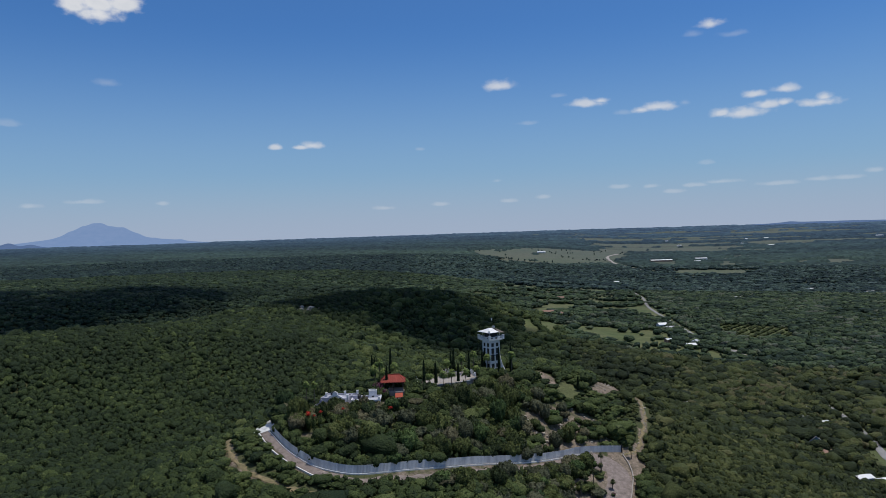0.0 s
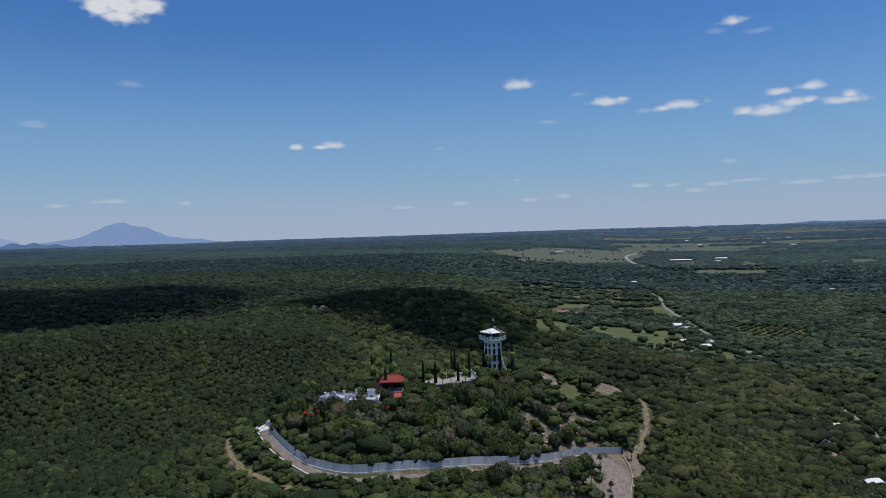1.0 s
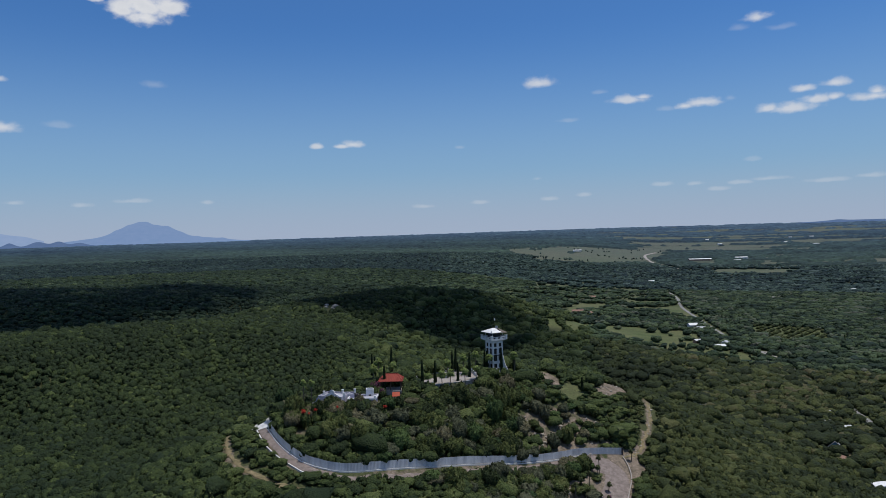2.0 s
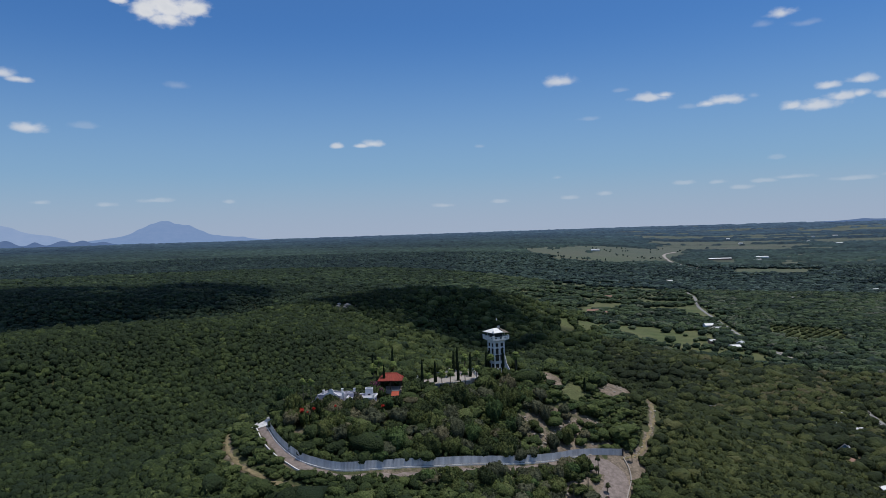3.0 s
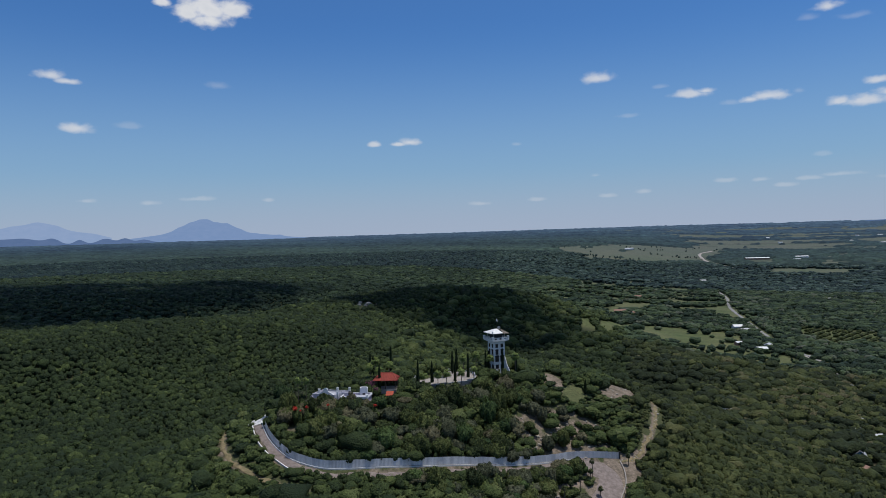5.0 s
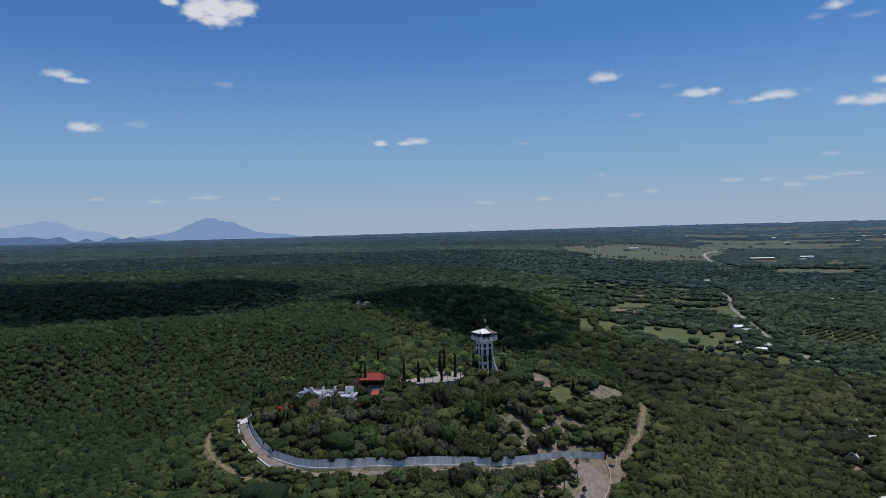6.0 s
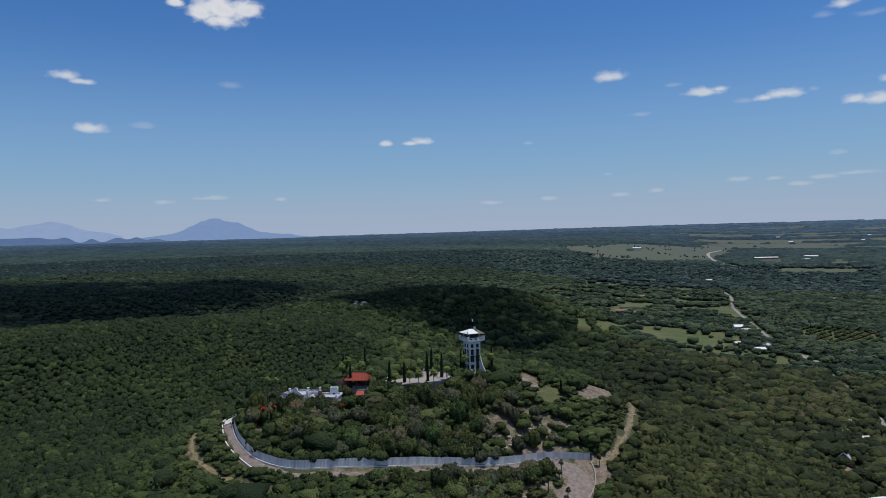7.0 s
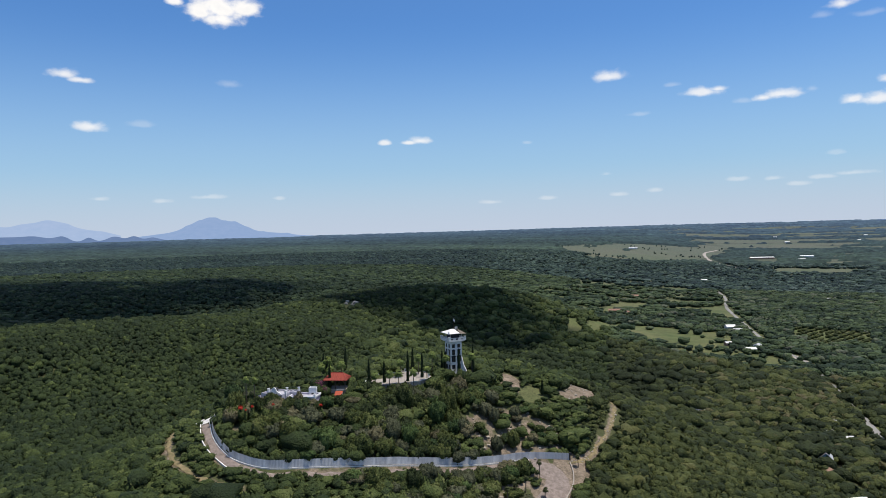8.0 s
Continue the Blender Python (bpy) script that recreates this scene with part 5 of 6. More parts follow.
def build_gateway():
    """The white entrance at the fence's upper end: a concrete apron between low walls."""
    line = smooth_line([(-59.6, 222.5), (-60, 228), (-57.0, 233), (-53, 237)], 1.2)
    ribbon("apron", line, 5.2, 0.3, M_KERB, "white concrete apron at the entrance", "apron", 0.1)
    gate = thing("gateway", 0, 0, 0, 0, "low white masonry walls with square pillars at the entrance", "gateway")
    for d, tall in ((-2.9, 0.5), (2.9, 0.75)):
        edge = aside(line, d)
        for p, q in zip(edge[:-1], edge[1:]):
            m, run = (p + q) / 2, float(np.hypot(*(q - p)))
            turn = math.degrees(math.atan2(q[1] - p[1], q[0] - p[0]))
            w = part("wall", Shape().box((0, 0, 0), (run + 0.02, 0.3, tall + 0.5)), M_WHITE, gate)
            w.matrix_basis = pose(m[0], m[1], land1(*m) + tall / 2 - 0.2, 0, 0, turn)
        for p in (edge[0], edge[-1]):
            pillar = Shape().box((0, 0, 0.3), (0.5, 0.5, 1.6)).box((0, 0, 1.16), (0.64, 0.64, 0.14))
            o = part("pillar", pillar, M_WHITE, gate)
            o.matrix_basis = pose(p[0], p[1], land1(*p), 0, 0, 20)


build_gateway()


# ---- lookout tower ----
def window_part(parent, at, turn, w, h, arched=False):
    """A window set in its opening: frame, dark pane and glazing bars."""
    win = Shape()
    for x in (-w / 2 + 0.05, w / 2 - 0.05):
        win.box((x, 0, h / 2), (0.1, 0.1, h))
    for z in (0.05, h - 0.05):
        win.box((0, 0, z), (w - 0.2, 0.1, 0.1))
    win.box((0, 0, h / 2), (0.05, 0.07, h - 0.2))
    ob = part("window", win, M_WOOD, parent)
    ob.matrix_basis = pose(*at, 0, 0, turn)
    part("pane", Shape().box((0, 0.04, h / 2), (w - 0.1, 0.03, h - 0.1)), M_GLASS, ob)
    if arched:
        arc = [(w / 2 * math.cos(a), 0.62 * w / 2 * math.sin(a)) for a in np.linspace(0, math.pi, 9)]
        head = [(w / 2 + 0.12, -0.02), *[(1.24 * x, 1.24 * z) for x, z in arc], (-w / 2 - 0.12, -0.02)]
        part("arch", Shape().prism(head, -0.2, -0.13, "y"), M_GLASS, ob).matrix_basis = pose(0, 0, h)
    return ob


def build_tower():
    x, y = 16.6, 279.2
    z = land1(x, y) - 0.3
    t = thing("lookout_tower", x, y, z, 34, "tall white lookout tower with arched windows and a balcony", "tower")
    side, tall = 4.9, 78.1 - z
    floors = [tall - 2.6 - 2.75 * k for k in range(4)]
    holes = []
    for k, f in enumerate(floors):
        w, up = ((1.25, 1.5), (1.3, 1.75), (1.7, 2.0), (1.5, 1.7))[k]
        holes += [(sx - w / 2, sx + w / 2, f - 0.1, f - 0.1 + up) for sx in (-1.15, 1.15)]
    for k, name_turn in enumerate((0, 90, 180, 270)):
        ca, sa = math.cos(radians(name_turn)), math.sin(radians(name_turn))
        foot = (side / 2 * sa, -side / 2 * ca, 0)
        width = side if k % 2 == 0 else side - 0.6
        part("wall", Shape().wall(foot, name_turn, width, tall, 0.3, holes), M_WHITE, t)
        for n, h in enumerate(holes):
            mx = (h[0] + h[1]) / 2
            at = (foot[0] + mx * ca - 0.15 * sa, foot[1] + mx * sa + 0.15 * ca, h[2])
            window_part(t, at, name_turn, h[1] - h[0], h[3] - h[2], n // 2 in (1, 2))
    for k, f in enumerate(floors + [0.6]):
        part("floor_slab", Shape().box((0, 0, f - 0.75), (side - 0.62, side - 0.62, 0.2)), M_WHITE, t)
    # battered buttress at the near corner and a stair wall
    for a, b in ((2.42, -2.42), (2.42, 2.42)):
        n = Vector((a, b, 0)).normalized()
        m = Vector((-n.y, n.x, 0))
        c = Vector((a, b, 0))
        v = [c + m * 0.45, c - m * 0.45, c + n * 2.3 - m * 0.35, c + n * 2.3 + m * 0.35, c + m * 0.4 + Vector((0, 0, 6.5)), c - m * 0.4 + Vector((0, 0, 6.5)), c + n * 0.8 - m * 0.35 + Vector((0, 0, 3.2)), c + n * 0.8 + m * 0.35 + Vector((0, 0, 3.2))]
        part("buttress", Shape().add([tuple(q) for q in v], [(0, 1, 2, 3), (3, 2, 6, 7), (7, 6, 5, 4), (0, 3, 7, 4), (1, 5, 6, 2), (0, 4, 5, 1)]), M_WHITE, t)
    # balcony
    big = 7.0
    part("balcony_slab", Shape().box((0, 0, tall + 0.14), (big, big, 0.28)).box((0, 0, tall - 0.16), (side + 1.0, side + 1.0, 0.3)), M_WHITE, t)
    gaps = [(c - 0.5, c + 0.5, 0.28, 0.88) for c in (-2.1, 0.0, 2.1)]
    for k, turn in enumerate((0, 90, 180, 270)):
        ca, sa = math.cos(radians(turn)), math.sin(radians(turn))
        w = big if k % 2 == 0 else big - 0.5
        part("parapet", Shape().wall((big / 2 * sa, -big / 2 * ca, tall + 0.28), turn, w, 1.1, 0.25, gaps), M_WHITE, t)
    for sx in (-1, 1):
        for sy in (-1, 1):
            part("corner_pier", Shape().box((sx * (big / 2 - 0.1), sy * (big / 2 - 0.1), tall + 1.0), (0.75, 0.75, 1.5)).box((sx * (big / 2 - 0.1), sy * (big / 2 - 0.1), tall + 1.8), (0.9, 0.9, 0.12)), M_WHITE, t)
    # open top room under two roofs, its shade a solid dark block
    part("lookout_room", Shape().box((0, 0, tall + 1.4), (3.6, 3.6, 2.2)), M_DARK, t, "solid dark block for the shade in the lookout room")
    for sx in (-2.4, 2.4):
        for sy in (-2.4, 2.4):
            part("roof_post", Shape().tube([(sx, sy, tall + 0.28), (sx, sy, tall + 3.2)], [0.09, 0.09], 6), M_WHITE, t)
    e, ridge = tall + 3.0, tall + 4.5
    r = 3.75
    canopy = Shape().add([(-r, -r, e), (1.2, -r, e), (1.2, r, e), (-r, r, e), (-1.0, 0, ridge), (0.3, 0, ridge), (-r, -r, e + 0.12), (1.2, -r, e + 0.12), (1.2, r, e + 0.12), (-r, r, e + 0.12)], [(0, 3, 2, 1), (0, 1, 7, 6), (1, 2, 8, 7), (2, 3, 9, 8), (3, 0, 6, 9), (6, 7, 5, 4), (8, 9, 4, 5), (9, 6, 4), (7, 8, 5)])
    part("canopy", canopy, M_ROOFWHITE, t, "white sloping canopy roof")
    q = 1.25
    thatch = Shape().add([(q, -r + 0.2, e - 0.1), (r + 0.4, -r + 0.2, e - 0.25), (r + 0.4, r - 0.2, e - 0.25), (q, r - 0.2, e - 0.1), (q + 0.2, -1.2, ridge - 0.2), (q + 0.6, 0, ridge - 0.1), (q + 0.2, 1.2, ridge - 0.2)], [(0, 3, 2, 1), (0, 1, 5, 4), (1, 2, 5), (2, 3, 6, 5), (0, 4, 6, 3), (4, 5, 6)])
    part("thatch_roof", thatch, M_THATCH, t, "grey weathered thatch roof")
    part("water_tank", Shape().tube([(1.6, 0.4, ridge - 0.5), (1.6, 0.4, ridge + 0.6)], [0.6, 0.6], 10), M_METAL, t, "small grey water tank")
    part("finial", Shape().tube([(-r + 0.3, -r + 0.3, e), (-r + 0.3, -r + 0.3, e + 0.9)], [0.35, 0.25], 6), M_WHITE, t)
    pole = Shape().tube([(0.2, 0, ridge - 0.2), (0.2, 0, ridge + 4.3)], [0.03, 0.02], 6)
    part("flagpole", pole, M_WOOD, t)
    flag, verts, faces = Shape(), [], []
    for i in range(7):
        for j in range(4):
            verts.append((0.23 + 0.1 * i, 0.1 * math.sin(i * 1.1 + j * 0.4), ridge + 4.2 - 0.34 * j - 0.12 * i))
    faces = [(i * 4 + j, i * 4 + 4 + j, i * 4 + 5 + j, i * 4 + 1 + j) for i in range(6) for j in range(3)]
    back = [(a, b + 0.015, c) for a, b, c in verts]
    part("flag", flag.add(verts, faces).add(back, [f[::-1] for f in faces]), M_CLOTH, t, "limp white flag")


build_tower()


# ---- villa, pavilion, plaza ----
def block(parent, x, y, z, w, d, h, turn, material, openings=(), parapet=0.5, name="wall"):
    """A flat-roofed block: four walls with openings in front, a roof slab and a parapet."""
    ca, sa = math.cos(radians(turn)), math.sin(radians(turn))

    def at(u, v):
        return (x + u * ca - v * sa, y + u * sa + v * ca, z)

    for k, (u, v, wide, extra) in enumerate(((0, -d / 2, w, 0), (w / 2, 0, d - 0.5, 90), (0, d / 2, w, 180), (-w / 2, 0, d - 0.5, 270))):
        holes = [(c - ww / 2, c + ww / 2, b, b + hh) for c, ww, b, hh in openings] if k == 0 else []
        part(name, Shape().wall(at(u, v), turn + extra, wide, h + parapet, 0.25, holes), material, parent)
        for c, ww, b, hh in openings if k == 0 else ():
            p = at(u + c, v + 0.12)
            window_part(parent, (p[0], p[1], z + b), turn, ww, hh)
    part("roof", Shape().box((at(0, 0)[0], at(0, 0)[1], z + h - 0.1), (w - 0.52, d - 0.52, 0.2), turn), M_ROOFGREY, parent)


def scalloped(w, h, n=26):
    """The outline of a curved mission gable: shoulders, two scoops and a round top."""
    half = [(w / 2, 0), (w / 2, h * 0.28)]
    for a in np.linspace(0, 1, n // 2):
        s = a * a * (3 - 2 * a)
        half.append((w / 2 * (1 - 0.72 * a) - 0.02 * w, h * (0.28 + 0.42 * s + 0.05 * math.sin(a * 6.3))))
    for a in np.linspace(0.1, math.pi / 2, 6):
        half.append((w * 0.14 * math.cos(a), h * (0.72 + 0.28 * math.sin(a))))
    return half + [(-px, pz) for px, pz in half[::-1][1:]]


def build_villa():
    z = 63.6
    v = thing("villa", 0, 0, 0, 0, "pale lilac flat-roofed villa with a curved mission gable among trees", "house")
    block(v, -37.3, 231.5, z, 8.6, 7.0, 3.9, -14, M_PALE, [(-2.4, 1.2, 0.9, 1.5), (0.6, 1.2, 0.9, 1.5)], 0.5)
    gable = part("gable", Shape().prism(scalloped(6.4, 3.0), -0.18, 0.18, "y"), M_WHITE, v)
    gable.matrix_basis = pose(-37.4, 228.6, z + 3.4, 0, 0, -14)
    lilac = part("gable", Shape().prism(scalloped(3.8, 2.6), -0.2, 0.2, "y"), M_LILAC, v, "small lilac curved gable")
    lilac.matrix_basis = pose(-41.6, 226.2, z + 1.8, 0, 0, -6)
    block(v, -41.6, 228.0, z - 0.6, 4.4, 3.6, 2.9, -6, M_LILAC, [(0, 1.0, 0.9, 1.2)], 0.2)
    block(v, -27.6, 231.2, z, 9.0, 6.2, 3.0, 3, M_LILAC, [(-2.8, 1.1, 0.9, 1.3), (0.4, 1.1, 0.9, 1.3), (3.0, 1.0, 0.9, 1.3)], 0.45)
    band = Shape()
    for u, d, w, t in ((-27.6, 228.0, 9.3, 0.3), (-27.6, 234.4, 9.3, 0.3), (-23.0, 231.2, 0.3, 6.1), (-32.2, 231.2, 0.3, 6.1)):
        band.box((u, d, z + 3.35), (w, t, 0.55))
    part("cornice", band, M_WHITE, v, "white cornice band")
    block(v, -32.4, 233.6, z, 3.4, 4.0, 3.7, 3, M_PALE, [], 0.5)
    block(v, -25.9, 235.0, z, 2.6, 2.6, 4.6, 8, M_WHITE, [(0, 0.9, 2.6, 1.0)], 0.7)
    for cx, cy, cz in ((-33.5, 229.0, 4.6), (-40.9, 232.3, 4.6), (-23.2, 228.4, 3.7), (-31.0, 234.9, 4.6), (-35.0, 234.2, 4.6)):
        part("chimney", Shape().box((cx, cy, z + cz - 0.3), (0.6, 0.6, 1.7)).box((cx, cy, z + cz + 0.62), (0.8, 0.8, 0.14)), M_WHITE, v)
    for px, py in ((-38.8, 233.6), (-30.3, 232.6)):
        tank = thing("water_tank", px, py, z + (3.9 if px < -35 else 3.0), 0, "black plastic water tank on the flat roof", "water tank", "roof tanks")
        part("body", Shape().tube([(0, 0, 0), (0, 0, 1.1), (0, 0, 1.35)], [0.8, 0.8, 0.5], 12), M_TANK, tank)
        part("lid", Shape().tube([(0, 0, 1.35), (0, 0, 1.47)], [0.3, 0.3], 10), M_TANK, tank)


def build_pavilion():
    x, y = -19.6, 242.2
    z = 67.0
    p = thing("pavilion", x, y, z, 3, "open pavilion with a red clay tile hip roof", "pavilion")
    part("floor", Shape().box((0, 0, -0.5), (7.6, 6.2, 1.4)), M_PAVING, p)
    for u in (-3.4, 0.0, 3.4):
        for v in (-2.6, 2.6):
            part("post", Shape().box((u, v, 1.75), (0.3, 0.3, 3.1)), M_WOOD, p)
    for v in (-2.6, 2.6):
        part("beam", Shape().box((0, v, 3.4), (7.6, 0.28, 0.28)), M_WOOD, p)
    eave, ridge, a, b = 3.4, 5.4, 4.2, 3.6
    hip = [((-a, -b), (a, -b), (2.2, 0), (-2.2, 0)), ((a, b), (-a, b), (-2.2, 0), (2.2, 0)), ((a, -b), (a, b), (2.2, 0)), ((-a, b), (-a, -b), (-2.2, 0))]
    for f in hip:
        top = [(u, v, eave if abs(v) > 1 else ridge) for u, v in f]
        n = len(f)
        low = [(u, v, w - 0.16) for u, v, w in top]
        part("roof_slope", Shape().add(top + low, [tuple(range(n)), tuple(range(n, 2 * n))[::-1]] + [(i, i + n, (i + 1) % n + n, (i + 1) % n) for i in range(n)]), M_TILE, p)
        # courses of rounded cover tiles running down the slope
        rows = Shape()
        e0, e1 = Vector(top[0]), Vector(top[1])
        t0, t1 = Vector(top[-1]), Vector(top[2])
        count = int((e1 - e0).length / 0.5)
        for k in range(count + 1):
            s = k / count
            foot = e0.lerp(e1, s)
            if n == 4:
                c = max(0.0, min(1.0, ((foot - e0).length - 2.8) / ((e1 - e0).length - 5.6)))
                head = t0.lerp(t1, c)
                edge = min(1.0, min((foot - e0).length, (e1 - foot).length) / 2.8)
            else:
                head, edge = t0, 1.0
            if edge < 0.08:
                continue
            rows.tube([foot + Vector((0, 0, 0.03)), foot.lerp(head, edge * 0.97) + Vector((0, 0, 0.03))], [0.1, 0.09], 5)
        part("tile_rows", rows, M_TILE, p)
    part("ridge_cap", Shape().tube([(-2.3, 0, ridge + 0.06), (2.3, 0, ridge + 0.06)], [0.16, 0.16], 6), M_TILE, p)
    k = thing("kiosk", -17.2, 236.0, 65.0, 4, "low kiosk with an orange tile lean-to roof beside the pavilion", "kiosk")
    k.scale = (0.78, 0.78, 0.78)
    part("plinth", Shape().box((0, 0, -0.8), (3.0, 2.4, 1.6)), M_PAVING, k)
    block(k, 0, 0, 0, 2.9, 2.3, 1.5, 0, M_WHITE, [(-0.7, 0.6, 0.7, 0.8)], 0.0)
    lean = [(-1.65, -1.5, 1.35), (1.65, -1.5, 1.35), (1.65, 1.2, 2.7), (-1.65, 1.2, 2.7)]
    part("roof_slope", Shape().add(lean + [(u, v, w + 0.12) for u, v, w in lean], [(3, 2, 1, 0), (4, 5, 6, 7), (0, 1, 5, 4), (1, 2, 6, 5), (2, 3, 7, 6), (3, 0, 4, 7)]), M_ORANGE, k)
    part("back_wall", Shape().box((0, 1.2, 1.4), (3.0, 0.2, 2.5)), M_WHITE, k)
    part("awning", Shape().box((0.1, 2.2, 3.0), (3.4, 1.8, 0.14)), M_METAL, k, "pale metal awning")
    for u in (-1.4, 1.6):
        part("post", Shape().box((u, 2.9, 1.4), (0.12, 0.12, 3.2)), M_METAL, k)


def build_plaza():
    z = 66.9
    pts = PLAZA
    p = thing("plaza", 0, 0, 0, 0, "raised pale stone plaza with a white balustrade", "terrace")
    part("retaining_wall", Shape().prism(pts, 62.5, z - 0.06), M_PAVING, p)
    # flagstones
    edge = [(q[0] * 0.985 - 0.02, q[1] * 0.998 + 0.5) for q in pts]
    rng = random.Random(4)
    for i in range(-12, 12, 2):
        for j in range(247, 272, 2):
            c = np.array([i + 1.0]), np.array([j + 1.0])
            if inside(edge, *c)[0]:
                part("flagstone", Shape().box((i + 1, j + 1, z - 0.03 + rng.uniform(-0.01, 0.02)), (1.94, 1.94, 0.1)), M_PAVING, p)
    back = pts[4:] + pts[:1]
    for a, b in zip(back[:-1], back[1:]):
        run = math.hypot(b[0] - a[0], b[1] - a[1])
        turn = math.degrees(math.atan2(b[1] - a[1], b[0] - a[0]))
        rail = part("rail", Shape().box((0, 0, 0.72), (run, 0.2, 0.12)).box((0, 0, 0.1), (run, 0.3, 0.2)), M_WHITE, p)
        rail.matrix_basis = pose((a[0] + b[0]) / 2, (a[1] + b[1]) / 2, z, 0, 0, turn)
        n = max(2, int(run / 1.45))
        for k in range(n):
            s = (k + 0.5) / n
            o = part("pier", Shape().box((0, 0, 0.6), (0.5, 0.42, 1.2)).box((0, 0, 1.25), (0.6, 0.5, 0.12)), M_WHITE, p)
            o.matrix_basis = pose(a[0] + (b[0] - a[0]) * s, a[1] + (b[1] - a[1]) * s, z, 0, 0, turn)
    part("coping", Shape().prism([(q[0] * 1.004, q[1] - 0.15) for q in pts], z - 0.3, z - 0.09), M_KERB, p, "whitewashed coping")


build_villa()
build_pavilion()
build_plaza()


# ---- planted trees: cypresses, palms, blossom ----
def cypress(x, y, top, group="slender cypresses of the compound"):
    rng = np.random.default_rng(int(abs(x * 31 + y * 7)))
    z = land1(x, y)
    h = max(6.0, top - z)
    t = thing("cypress", x, y, z - 0.1, rng.uniform(0, 360), "slender dark green Italian cypress", "tree", group)
    part("trunk", Shape().tube([(0, 0, 0), (0, 0, h * 0.3)], [0.16, 0.12], 6), M_BARK, t)
    n, rings = 9, 12
    V = []
    for k in range(rings + 1):
        s = k / rings
        r = 0.68 * (math.sin(min(1, s * 4 + 0.25) * math.pi / 2)) * (1 - s) ** 0.45 + 0.02
        for i in range(n):
            a = 2 * math.pi * i / n
            w = r * rng.uniform(0.75, 1.15)
            V.append((w * math.cos(a), w * math.sin(a), 0.5 + s * (h - 0.5)))
    T = []
    for k in range(rings):
        for i in range(n):
            j = (i + 1) % n
            a, b, c, d = k * n + i, k * n + j, (k + 1) * n + j, (k + 1) * n + i
            T += [(a, b, c), (a, c, d)]
    base, V = len(V), np.array(V)
    m = 150
    s, a = rng.random(m), rng.uniform(0, 6.28, m)
    r = 0.64 * np.sin(np.minimum(1, s * 4 + 0.25) * math.pi / 2) * (1 - s) ** 0.45 + 0.03
    at = np.column_stack([r * np.cos(a), r * np.sin(a), 0.5 + s * (h - 0.5)])
    tip = at + np.column_stack([0.1 * np.cos(a), 0.1 * np.sin(a), np.full(m, 0.5)])
    side = np.column_stack([-np.sin(a), np.cos(a), np.zeros(m)]) * 0.16
    V = np.vstack([V, np.stack([at + side, at - side, tip], 1).reshape(-1, 3)])
    T = np.vstack([T, base + np.arange(3 * m).reshape(-1, 3)])
    crown = mesh_arrays("crown", V, T, M_CYPRESS, False, tint=rng.random(len(V)))
    crown.parent = t
    return t


for cx, cy, ct in ((-9.1, 246, 76.4), (-5.1, 252.5, 74.6), (0.4, 268, 75.6), (1.5, 272, 76.4), (7.1, 262, 75.9), (12.7, 274.4, 74.6), (19.2, 274.6, 75.6), (24.2, 279.4, 76.2), (-27.8, 252, 77.6), (-27.0, 253.2, 76.6), (-21.6, 240.0, 75.6), (-21.8, 260, 78.9), (13.6, 276.6, 74.4), (3.0, 255.2, 73.4), (51.0, 281.9, 61.3)):
    cypress(cx, cy, ct)


